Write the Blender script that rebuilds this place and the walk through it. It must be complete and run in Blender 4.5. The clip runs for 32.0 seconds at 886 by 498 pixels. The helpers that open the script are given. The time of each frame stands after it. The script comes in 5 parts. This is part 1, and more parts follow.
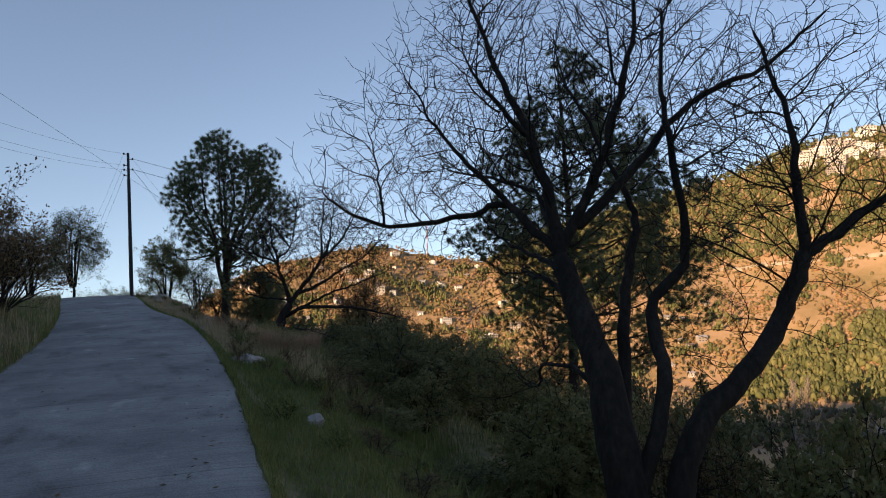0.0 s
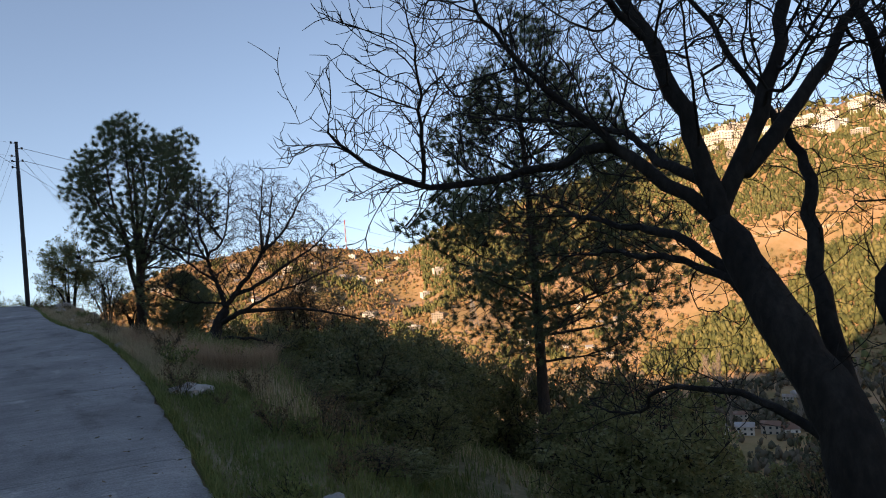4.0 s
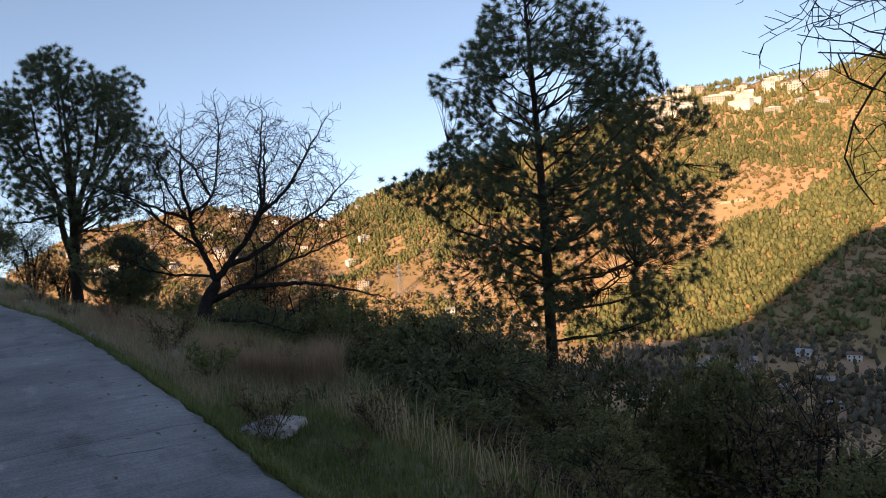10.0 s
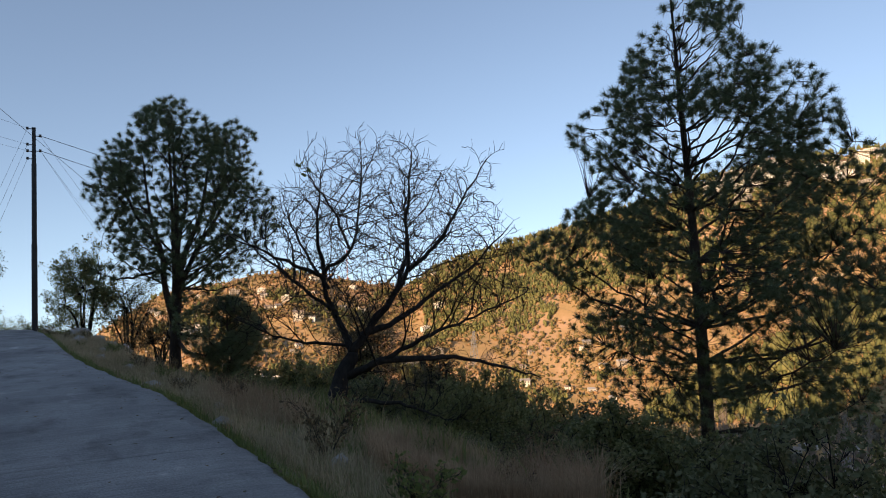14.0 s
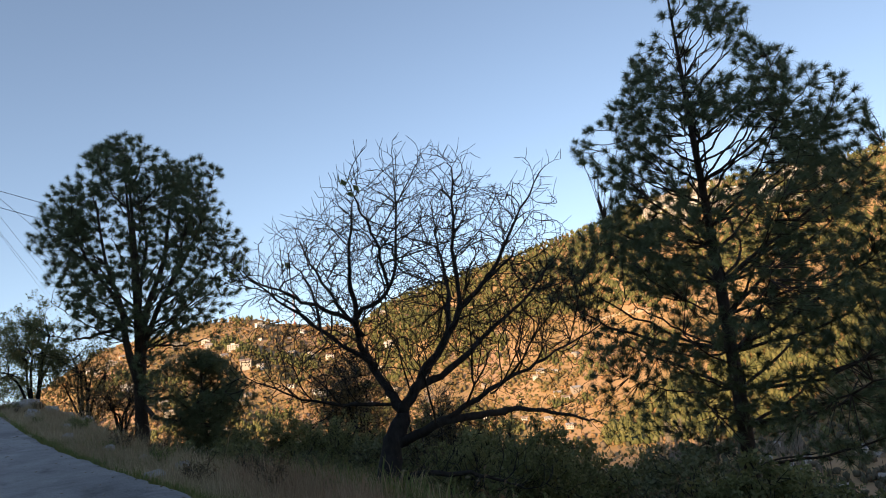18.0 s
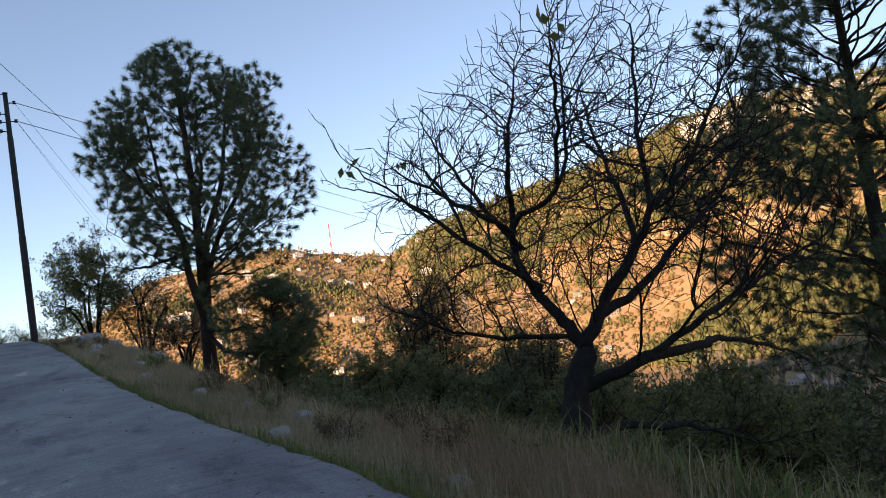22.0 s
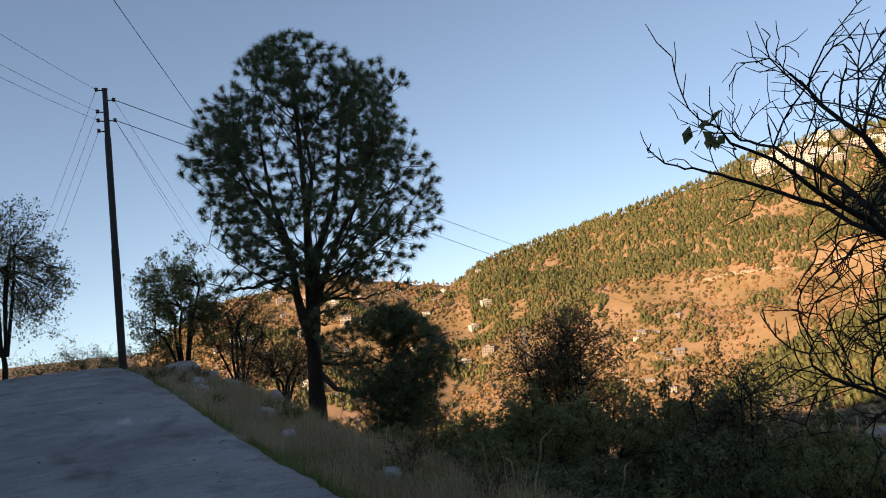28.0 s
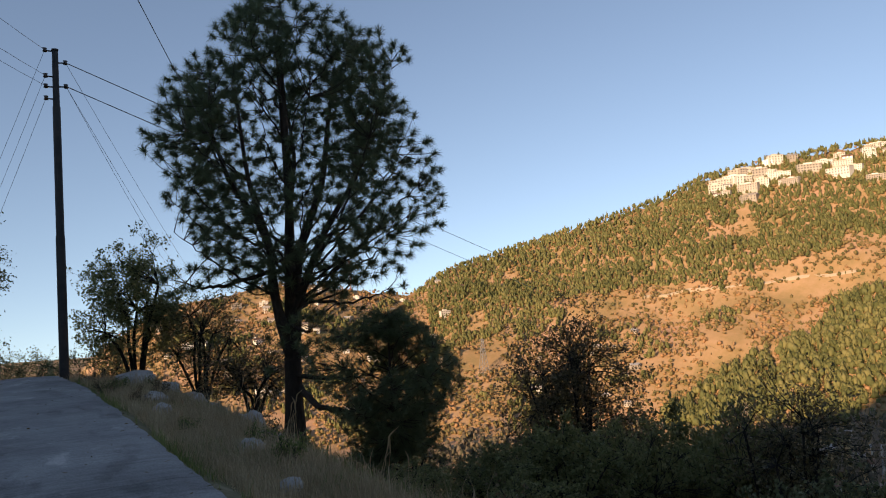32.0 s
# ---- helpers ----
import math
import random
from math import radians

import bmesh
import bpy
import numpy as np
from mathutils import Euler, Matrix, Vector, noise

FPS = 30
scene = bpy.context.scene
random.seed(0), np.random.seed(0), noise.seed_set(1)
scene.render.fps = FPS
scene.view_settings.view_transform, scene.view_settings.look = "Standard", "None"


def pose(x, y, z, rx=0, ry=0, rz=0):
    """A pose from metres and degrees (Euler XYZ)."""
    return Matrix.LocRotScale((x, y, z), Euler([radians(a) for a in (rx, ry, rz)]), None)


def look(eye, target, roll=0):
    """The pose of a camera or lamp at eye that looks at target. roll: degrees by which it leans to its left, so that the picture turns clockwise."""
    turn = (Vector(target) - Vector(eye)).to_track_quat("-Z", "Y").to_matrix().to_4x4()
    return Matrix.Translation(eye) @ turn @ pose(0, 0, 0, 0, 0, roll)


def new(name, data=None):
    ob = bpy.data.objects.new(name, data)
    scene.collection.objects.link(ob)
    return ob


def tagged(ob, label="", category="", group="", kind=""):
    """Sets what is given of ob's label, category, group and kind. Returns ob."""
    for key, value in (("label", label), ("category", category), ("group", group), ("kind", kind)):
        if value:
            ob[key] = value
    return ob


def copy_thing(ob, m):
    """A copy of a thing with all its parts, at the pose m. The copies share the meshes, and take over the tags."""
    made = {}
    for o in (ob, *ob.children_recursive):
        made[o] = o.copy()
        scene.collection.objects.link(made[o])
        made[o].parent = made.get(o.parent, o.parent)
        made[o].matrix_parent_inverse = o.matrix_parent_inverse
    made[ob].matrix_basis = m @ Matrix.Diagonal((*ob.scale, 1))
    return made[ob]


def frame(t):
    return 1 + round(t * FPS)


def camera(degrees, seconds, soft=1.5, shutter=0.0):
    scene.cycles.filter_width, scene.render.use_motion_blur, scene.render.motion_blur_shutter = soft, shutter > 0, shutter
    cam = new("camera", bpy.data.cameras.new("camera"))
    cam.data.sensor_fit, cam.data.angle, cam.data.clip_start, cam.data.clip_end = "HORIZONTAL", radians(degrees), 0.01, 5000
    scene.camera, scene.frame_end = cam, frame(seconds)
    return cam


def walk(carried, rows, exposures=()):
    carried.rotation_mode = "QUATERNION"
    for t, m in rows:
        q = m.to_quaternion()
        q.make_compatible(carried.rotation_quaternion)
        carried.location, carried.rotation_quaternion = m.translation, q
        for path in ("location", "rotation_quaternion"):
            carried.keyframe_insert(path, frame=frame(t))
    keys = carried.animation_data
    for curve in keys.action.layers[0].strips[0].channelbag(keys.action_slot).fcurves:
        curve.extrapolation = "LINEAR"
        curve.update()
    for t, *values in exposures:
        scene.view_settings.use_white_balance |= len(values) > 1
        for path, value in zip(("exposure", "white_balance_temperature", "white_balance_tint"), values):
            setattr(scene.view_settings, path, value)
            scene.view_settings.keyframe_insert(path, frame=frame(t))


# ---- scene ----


def aim(x, y, z, yaw, pitch, roll):
    """The camera's pose: turned left from +y, tilted up, leant."""
    return pose(x, y, z) @ pose(0, 0, 0, 0, 0, yaw) @ pose(0, 0, 0, 90 + pitch) @ pose(0, 0, 0, 0, 0, roll)


# path begins
cam = camera(63.43, 32.0, soft=1.0)
PATH = [
    (0, aim(1.143, -9.781, 1.509, -22.06, 1.53, -2.16)),
    (0.5, aim(1.013, -9.382, 1.505, -22.05, 3.03, 0.33)),
    (1, aim(0.980, -8.972, 1.461, -24.23, 0.17, 0.25)),
    (1.5, aim(1.013, -8.523, 1.506, -25.86, -1.35, -1.38)),
    (2, aim(1.054, -8.034, 1.494, -26.79, -0.89, -0.50)),
    (2.5, aim(1.119, -7.554, 1.502, -27.40, 0.95, -0.79)),
    (4.5, aim(1.213, -5.872, 1.502, -28.68, 0.75, -5.16)),
    (5, aim(1.205, -5.505, 1.529, -28.84, 2.89, -4.37)),
    (5.5, aim(1.141, -5.117, 1.527, -26.60, 0.73, -0.26)),
    (6, aim(1.135, -4.770, 1.487, -28.06, -0.36, -1.91)),
    (6.5, aim(1.135, -4.338, 1.503, -31.94, -3.03, -4.46)),
    (7, aim(1.045, -3.975, 1.512, -30.07, -1.80, -0.54)),
    (7.5, aim(0.971, -3.625, 1.552, -29.78, 1.83, 0.15)),
    (8, aim(0.970, -3.280, 1.540, -33.79, -1.14, -2.72)),
    (8.5, aim(0.904, -2.901, 1.547, -34.18, -2.07, -1.81)),
    (9, aim(0.746, -2.493, 1.577, -31.84, -3.50, 2.38)),
    (9.5, aim(0.661, -2.124, 1.550, -32.66, -4.06, 1.47)),
    (10, aim(0.614, -1.701, 1.599, -34.41, -2.44, -3.64)),
    (10.5, aim(0.489, -1.260, 1.582, -32.72, -0.80, -0.49)),
    (11, aim(0.457, -0.818, 1.589, -34.00, 1.56, -1.64)),
    (11.5, aim(0.494, -0.352, 1.570, -36.71, -0.95, -2.98)),
    (12, aim(0.513, 0.092, 1.591, -37.00, 2.24, -3.71)),
    (12.5, aim(0.503, 0.528, 1.611, -35.13, 7.44, -2.60)),
    (13, aim(0.527, 0.933, 1.591, -33.32, 5.01, -4.66)),
    (13.5, aim(0.562, 1.312, 1.598, -30.43, 4.75, -7.61)),
    (14, aim(0.544, 1.672, 1.596, -28.77, 3.28, -2.16)),
    (14.5, aim(0.487, 2.008, 1.620, -28.05, 6.13, -1.56)),
    (16.5, aim(0.209, 3.371, 1.720, -29.29, 2.56, -6.50)),
    (17, aim(0.188, 3.719, 1.733, -34.83, -2.26, -8.41)),
    (17.5, aim(0.151, 4.083, 1.740, -32.82, 1.48, -6.05)),
    (18, aim(0.141, 4.430, 1.776, -33.36, 5.87, -5.90)),
    (18.5, aim(0.158, 4.794, 1.782, -38.11, 5.41, -6.88)),
    (19, aim(0.102, 5.171, 1.803, -36.44, 7.74, -4.88)),
    (19.5, aim(-0.012, 5.563, 1.819, -32.21, 7.81, -4.49)),
    (20, aim(-0.013, 5.937, 1.784, -30.85, 5.21, -7.75)),
    (20.5, aim(0.027, 6.320, 1.807, -30.87, 2.49, -8.19)),
    (21, aim(0.027, 6.743, 1.782, -30.17, 0.61, -4.93)),
    (21.5, aim(0.039, 7.103, 1.807, -27.64, 3.41, -5.58)),
    (22, aim(0.043, 7.509, 1.768, -30.05, 0.39, -7.15)),
    (22.5, aim(-0.029, 7.879, 1.776, -27.40, 1.35, -6.15)),
    (23, aim(-0.139, 8.240, 1.809, -27.59, 5.67, -5.21)),
    (23.5, aim(-0.177, 8.597, 1.782, -27.44, 3.37, -6.96)),
    (24, aim(-0.185, 8.984, 1.799, -27.12, 5.93, -6.33)),
    (24.5, aim(-0.182, 9.376, 1.803, -26.40, 6.42, -3.90)),
    (25, aim(-0.145, 9.736, 1.760, -26.12, 2.73, -3.88)),
    (25.5, aim(-0.147, 10.049, 1.788, -27.32, 2.98, -7.38)),
    (26, aim(-0.245, 10.376, 1.774, -26.05, 2.76, -4.64)),
    (26.5, aim(-0.306, 10.632, 1.782, -24.62, 3.34, -4.92)),
    (28.5, aim(-0.451, 12.041, 1.983, -26.74, 3.28, -6.23)),
    (29, aim(-0.412, 12.371, 1.999, -27.17, 5.48, -9.63)),
    (29.5, aim(-0.387, 12.699, 1.977, -24.25, 3.30, -7.35)),
    (30, aim(-0.348, 13.035, 1.981, -25.21, 3.98, -5.09)),
    (30.5, aim(-0.283, 13.379, 1.964, -28.70, 2.31, -5.38)),
    (31, aim(-0.257, 13.725, 1.946, -29.66, 3.55, -5.25)),
    (31.5, aim(-0.296, 14.086, 1.951, -29.62, 4.54, -1.98)),
    (32, aim(-0.291, 14.427, 1.899, -28.98, 3.90, -3.79))
]
# path ends
walk(cam, PATH, [(0, 1.0, 8350, 20), (1, 1.05, 8350, 20), (2, 1.27, 8350, 21), (5, 1.17, 8350, 20), (9, 1.3, 8350, 21), (12, 1.12, 8350, 19), (13, 1.05, 8350, 18), (14.5, 1.2, 8350, 18), (16.5, 1.7, 8350, 20), (17.2, 1.68, 8350, 20), (18.2, 1.18, 8350, 17), (20, 1.1, 8350, 17), (21, 1.42, 8350, 20), (22.1, 1.42, 8350, 21), (23, 1.12, 8350, 17), (26, 1.15, 8350, 19), (29, 0.9, 8350, 18), (32, 0.88, 8350, 19)])

# sky, sun
SUN_AZ, SUN_EL = -112.0, 11.0
world = bpy.data.worlds.new("sky")
scene.world = world
world.use_nodes = True
wn = world.node_tree
sky = wn.nodes.new("ShaderNodeTexSky")
sky.sky_type = "NISHITA"
sky.sun_disc = False
sky.sun_elevation = radians(SUN_EL)
sky.sun_rotation = radians(SUN_AZ)
sky.altitude = 1500
sky.air_density = 1.0
sky.dust_density = 0.25
sky.ozone_density = 2.1
gen = wn.nodes.new("ShaderNodeTexCoord")
raised = wn.nodes.new("ShaderNodeVectorMath")
raised.operation = "ADD"
raised.inputs[1].default_value = (0, 0, 0.165)
wn.links.new(gen.outputs["Generated"], raised.inputs[0])
wn.links.new(raised.outputs[0], sky.inputs[0])
wn.links.new(sky.outputs[0], wn.nodes["Background"].inputs[0])
wn.nodes["Background"].inputs[1].default_value = 0.15

sun_data = bpy.data.lights.new("sun", "SUN")
sun_data.energy = 3.5
sun_data.angle = radians(0.5)
sun_data.color = (1.0, 0.79, 0.57)
sun = new("sun", sun_data)
sa, se = radians(SUN_AZ), radians(SUN_EL)
sun.matrix_world = look(Vector((math.sin(sa) * math.cos(se), math.cos(sa) * math.cos(se), math.sin(se))) * 300, (0, 0, 0))

# ---- materials ----
MATS = {}


def mat(name, stops, scale=4.0, rough=0.85, bump=0.3, detail=6.0, island=0.0, random_ob=0.0, fine=0.0, metal=0.0, spec=0.2, stretch=(1, 1, 1), transl=0.0):
    """A surface whose colour runs through stops by noise at two scales, with relief of the same grain."""
    m = bpy.data.materials.new(name)
    m.use_nodes = True
    t = m.node_tree
    b = t.nodes["Principled BSDF"]
    b.inputs["Roughness"].default_value = rough
    b.inputs["Metallic"].default_value = metal
    b.inputs["Specular IOR Level"].default_value = spec
    co = t.nodes.new("ShaderNodeTexCoord")
    mp = t.nodes.new("ShaderNodeMapping")
    mp.inputs["Scale"].default_value = stretch
    t.links.new(co.outputs["Object"], mp.inputs[0])
    n = t.nodes.new("ShaderNodeTexNoise")
    n.inputs["Scale"].default_value = scale
    n.inputs["Detail"].default_value = detail
    n.inputs["Roughness"].default_value = 0.65
    t.links.new(mp.outputs[0], n.inputs["Vector"])
    value = n.outputs["Fac"]
    n2 = t.nodes.new("ShaderNodeTexNoise")
    n2.inputs["Scale"].default_value = scale * 0.13
    n2.inputs["Detail"].default_value = 3
    t.links.new(mp.outputs[0], n2.inputs["Vector"])
    mix = t.nodes.new("ShaderNodeMath")
    mix.operation = "MULTIPLY_ADD"
    mix.inputs[1].default_value = 0.55
    half = t.nodes.new("ShaderNodeMath")
    half.operation = "MULTIPLY"
    half.inputs[1].default_value = 0.45
    t.links.new(n2.outputs["Fac"], half.inputs[0])
    t.links.new(value, mix.inputs[0])
    t.links.new(half.outputs[0], mix.inputs[2])
    value = mix.outputs[0]
    for amount, node, out in ((island, "ShaderNodeNewGeometry", "Random Per Island"), (random_ob, "ShaderNodeObjectInfo", "Random")):
        if amount:
            g = t.nodes.new(node)
            a = t.nodes.new("ShaderNodeMath")
            a.operation = "MULTIPLY_ADD"
            a.inputs[1].default_value = amount
            s = t.nodes.new("ShaderNodeMath")
            s.operation = "SUBTRACT"
            s.inputs[1].default_value = amount / 2
            t.links.new(value, s.inputs[0])
            t.links.new(g.outputs[out], a.inputs[0])
            t.links.new(s.outputs[0], a.inputs[2])
            value = a.outputs[0]
    r = t.nodes.new("ShaderNodeValToRGB")
    e = r.color_ramp.elements
    while len(e) < len(stops):
        e.new(0.5)
    for i, c in enumerate(stops):
        e[i].position = 0.28 + 0.44 * i / max(1, len(stops) - 1)
        e[i].color = (*c, 1)
    t.links.new(value, r.inputs[0])
    t.links.new(r.outputs[0], b.inputs["Base Color"])
    if bump:
        bp = t.nodes.new("ShaderNodeBump")
        bp.inputs["Strength"].default_value = bump
        bp.inputs["Distance"].default_value = 0.3 / scale
        t.links.new(n.outputs["Fac"], bp.inputs["Height"])
        t.links.new(bp.outputs[0], b.inputs["Normal"])
    if transl:
        tr = t.nodes.new("ShaderNodeBsdfTranslucent")
        t.links.new(r.outputs[0], tr.inputs[0])
        ms = t.nodes.new("ShaderNodeMixShader")
        ms.inputs[0].default_value = transl
        t.links.new(b.outputs[0], ms.inputs[1])
        t.links.new(tr.outputs[0], ms.inputs[2])
        t.links.new(ms.outputs[0], t.nodes["Material Output"].inputs[0])
    MATS[name] = m
    return m


BARK_PINE = mat("pine_bark", [(0.026, 0.020, 0.016), (0.061, 0.044, 0.034), (0.114, 0.081, 0.061)], 14, 0.95, 0.9, stretch=(1, 1, 0.3))
BARK_BARE = mat("bare_bark", [(0.014, 0.012, 0.012), (0.032, 0.028, 0.024), (0.068, 0.058, 0.050)], 18, 0.95, 0.8, stretch=(1, 1, 0.4))
NEEDLE = mat("pine_needles", [(0.103, 0.138, 0.069), (0.161, 0.201, 0.103), (0.218, 0.247, 0.132)], 1.2, 0.5, 0, 2, island=0.12, transl=0.45, spec=0.4)
LEAF_DARK = mat("dark_leaves", [(0.114, 0.126, 0.048), (0.198, 0.210, 0.084), (0.300, 0.294, 0.132)], 2.0, 0.5, 0, 2, island=0.35, random_ob=0.25, transl=0.45, spec=0.3)
LEAF_BROWN = mat("brown_leaves", [(0.115, 0.098, 0.052), (0.196, 0.138, 0.075), (0.287, 0.184, 0.098)], 2.0, 0.7, 0, 2, island=0.35, transl=0.25)
LEAF_OLIVE = mat("olive_brown_leaves", [(0.083, 0.069, 0.036), (0.166, 0.138, 0.069), (0.262, 0.193, 0.097)], 2.0, 0.5, 0, 2, island=0.35, transl=0.25, spec=0.4)
LEAF_GREY = mat("grey_leaves", [(0.090, 0.106, 0.050), (0.156, 0.168, 0.082), (0.240, 0.234, 0.126)], 2.0, 0.65, 0, 2, island=0.3, transl=0.2)
GRASS_GREEN = mat("green_grass", [(0.115, 0.152, 0.048), (0.190, 0.229, 0.076), (0.331, 0.331, 0.134)], 0.9, 0.75, 0, 3, island=0.3, transl=0.42)
GRASS_DRY = mat("dry_grass", [(0.297, 0.224, 0.135), (0.488, 0.372, 0.230), (0.677, 0.555, 0.365)], 0.9, 0.85, 0, 3, island=0.3, transl=0.42)
GRASS_RUSSET = mat("russet_grass", [(0.286, 0.181, 0.109), (0.440, 0.298, 0.188), (0.596, 0.440, 0.286)], 0.9, 0.85, 0, 3, island=0.3, transl=0.42)
ROCK = mat("pale_rock", [(0.275, 0.263, 0.250), (0.450, 0.425, 0.400), (0.625, 0.600, 0.562)], 5, 0.95, 0.9, 8)
STEEL = mat("painted_steel", [(0.03, 0.03, 0.032), (0.055, 0.052, 0.05), (0.09, 0.075, 0.065)], 6, 0.6, 0.15)
CERAMIC = mat("brown_ceramic", [(0.05, 0.03, 0.02), (0.08, 0.045, 0.03)], 6, 0.3, 0, spec=0.5)
WIRE = mat("weathered_wire", [(0.12, 0.12, 0.12), (0.20, 0.20, 0.20)], 3, 0.5, 0, metal=0.6)
EARTH_ROAD = mat("earth_road", [(0.42, 0.33, 0.23), (0.52, 0.42, 0.31)], 0.2, 0.95, 0)
PLASTER = mat("house_plaster", [(0.40, 0.34, 0.27), (0.58, 0.52, 0.43), (0.74, 0.70, 0.62)], 0.2, 0.9, 0, random_ob=0.7)
ROOF = mat("house_roof", [(0.24, 0.13, 0.09), (0.34, 0.27, 0.22), (0.42, 0.41, 0.40)], 0.2, 0.8, 0, random_ob=0.6)
PANE = mat("dark_window", [(0.02, 0.025, 0.03), (0.05, 0.055, 0.06)], 1, 0.15, 0, spec=0.5)
STEEL_PALE = mat("galvanised_steel", [(0.25, 0.25, 0.25), (0.36, 0.36, 0.36)], 1, 0.6, 0, metal=0.4)
MAST_RED = mat("red_mast_paint", [(0.4, 0.08, 0.05), (0.5, 0.12, 0.08)], 1, 0.7, 0)
BARK_PALE = mat("pale_bark", [(0.22, 0.17, 0.13), (0.32, 0.26, 0.2)], 1, 0.9, 0)
FAR_PINE = mat("far_pine", [(0.085, 0.095, 0.035), (0.14, 0.145, 0.055), (0.22, 0.20, 0.08)], 0.06, 0.9, 0, 3, island=0.45)
VALLEY_TREE = mat("valley_tree", [(0.075, 0.075, 0.045), (0.12, 0.10, 0.065), (0.18, 0.14, 0.10)], 0.06, 0.9, 0, 3, island=0.4)
FAR_SCRUB = mat("far_scrub", [(0.12, 0.11, 0.045), (0.22, 0.16, 0.07), (0.40, 0.225, 0.115)], 0.05, 0.9, 0, 3, island=0.4)


def concrete():
    """Worn broom-finished concrete: stains, patches, speckle and fine cross ridges."""
    m = bpy.data.materials.new("worn_concrete")
    m.use_nodes = True
    t = m.node_tree
    b = t.nodes["Principled BSDF"]
    b.inputs["Roughness"].default_value = 0.88
    b.inputs["Specular IOR Level"].default_value = 0.25
    co = t.nodes.new("ShaderNodeTexCoord")

    def field(scale, detail, stretch=(1, 1, 1)):
        mp = t.nodes.new("ShaderNodeMapping")
        mp.inputs["Scale"].default_value = stretch
        n = t.nodes.new("ShaderNodeTexNoise")
        n.inputs["Scale"].default_value = scale
        n.inputs["Detail"].default_value = detail
        n.inputs["Roughness"].default_value = 0.62
        t.links.new(co.outputs["Object"], mp.inputs[0])
        t.links.new(mp.outputs[0], n.inputs["Vector"])
        return n.outputs["Fac"]

    def ramp(value, stops):
        r = t.nodes.new("ShaderNodeValToRGB")
        while len(r.color_ramp.elements) < len(stops):
            r.color_ramp.elements.new(0.5)
        for k, (p, c) in enumerate(stops):
            r.color_ramp.elements[k].position = p
            r.color_ramp.elements[k].color = (*c, 1)
        t.links.new(value, r.inputs[0])
        return r.outputs[0]

    def mixed(kind, amount, a, c):
        x = t.nodes.new("ShaderNodeMix")
        x.data_type = "RGBA"
        x.blend_type = kind
        x.inputs["Factor"].default_value = amount
        t.links.new(a, x.inputs["A"])
        t.links.new(c, x.inputs["B"])
        return x.outputs["Result"]

    base = ramp(field(0.7, 5), [(0.3, (0.21, 0.20, 0.195)), (0.5, (0.32, 0.307, 0.297)), (0.7, (0.42, 0.403, 0.388))])
    stain = ramp(field(1.9, 7, (1, 0.45, 1)), [(0.34, (0.66, 0.645, 0.64)), (0.46, (1, 1, 1)), (0.62, (1, 1, 1)), (0.70, (1.55, 1.52, 1.48))])
    streak = ramp(field(3.0, 6, (0.5, 9, 1)), [(0.3, (0.72, 0.72, 0.72)), (0.5, (1, 1, 1)), (0.75, (1.2, 1.2, 1.2))])
    speck = ramp(field(55, 3), [(0.3, (0.7, 0.7, 0.7)), (0.6, (1.15, 1.15, 1.15))])
    col = mixed("MULTIPLY", 0.9, base, stain)
    col = mixed("MULTIPLY", 0.7, col, streak)
    col = mixed("MULTIPLY", 0.8, col, speck)
    # hairline cracks, broken up by noise
    bent = t.nodes.new("ShaderNodeTexNoise")
    bent.inputs["Scale"].default_value = 2.2
    bent.inputs["Detail"].default_value = 5
    t.links.new(co.outputs["Object"], bent.inputs["Vector"])
    shift = t.nodes.new("ShaderNodeVectorMath")
    shift.operation = "MULTIPLY_ADD"
    shift.inputs[1].default_value = (0.22, 0.22, 0.22)
    t.links.new(bent.outputs["Color"], shift.inputs[0])
    t.links.new(co.outputs["Object"], shift.inputs[2])
    cells = t.nodes.new("ShaderNodeTexVoronoi")
    cells.feature = "DISTANCE_TO_EDGE"
    cells.inputs["Scale"].default_value = 0.75
    t.links.new(shift.outputs[0], cells.inputs["Vector"])
    gate = ramp(field(0.9, 4), [(0.52, (1, 1, 1)), (0.62, (0, 0, 0))])
    wide = t.nodes.new("ShaderNodeMath")
    wide.operation = "ADD"
    t.links.new(cells.outputs["Distance"], wide.inputs[0])
    t.links.new(gate, wide.inputs[1])
    crack = ramp(wide.outputs[0], [(0.0, (0.45, 0.44, 0.43)), (0.006, (0.65, 0.64, 0.63)), (0.012, (1, 1, 1))])
    col = mixed("MULTIPLY", 1.0, col, crack)
    t.links.new(col, b.inputs["Base Color"])
    h = t.nodes.new("ShaderNodeMath")
    h.operation = "ADD"
    t.links.new(field(7, 8, (0.5, 7, 1)), h.inputs[0])
    t.links.new(field(40, 4), h.inputs[1])
    bp = t.nodes.new("ShaderNodeBump")
    bp.inputs["Strength"].default_value = 0.8
    bp.inputs["Distance"].default_value = 0.02
    t.links.new(h.outputs[0], bp.inputs["Height"])
    t.links.new(bp.outputs[0], b.inputs["Normal"])
    return m


CONCRETE = concrete()


# ---- mesh tools ----
def mesh_ob(name, verts, faces, material, parent=None, smooth=False):
    me = bpy.data.meshes.new(name)
    me.from_pydata(verts, [], faces)
    me.materials.append(material)
    if smooth:
        me.polygons.foreach_set("use_smooth", [True] * len(me.polygons))
    me.update()
    ob = new(name, me)
    ob.parent = parent
    return ob


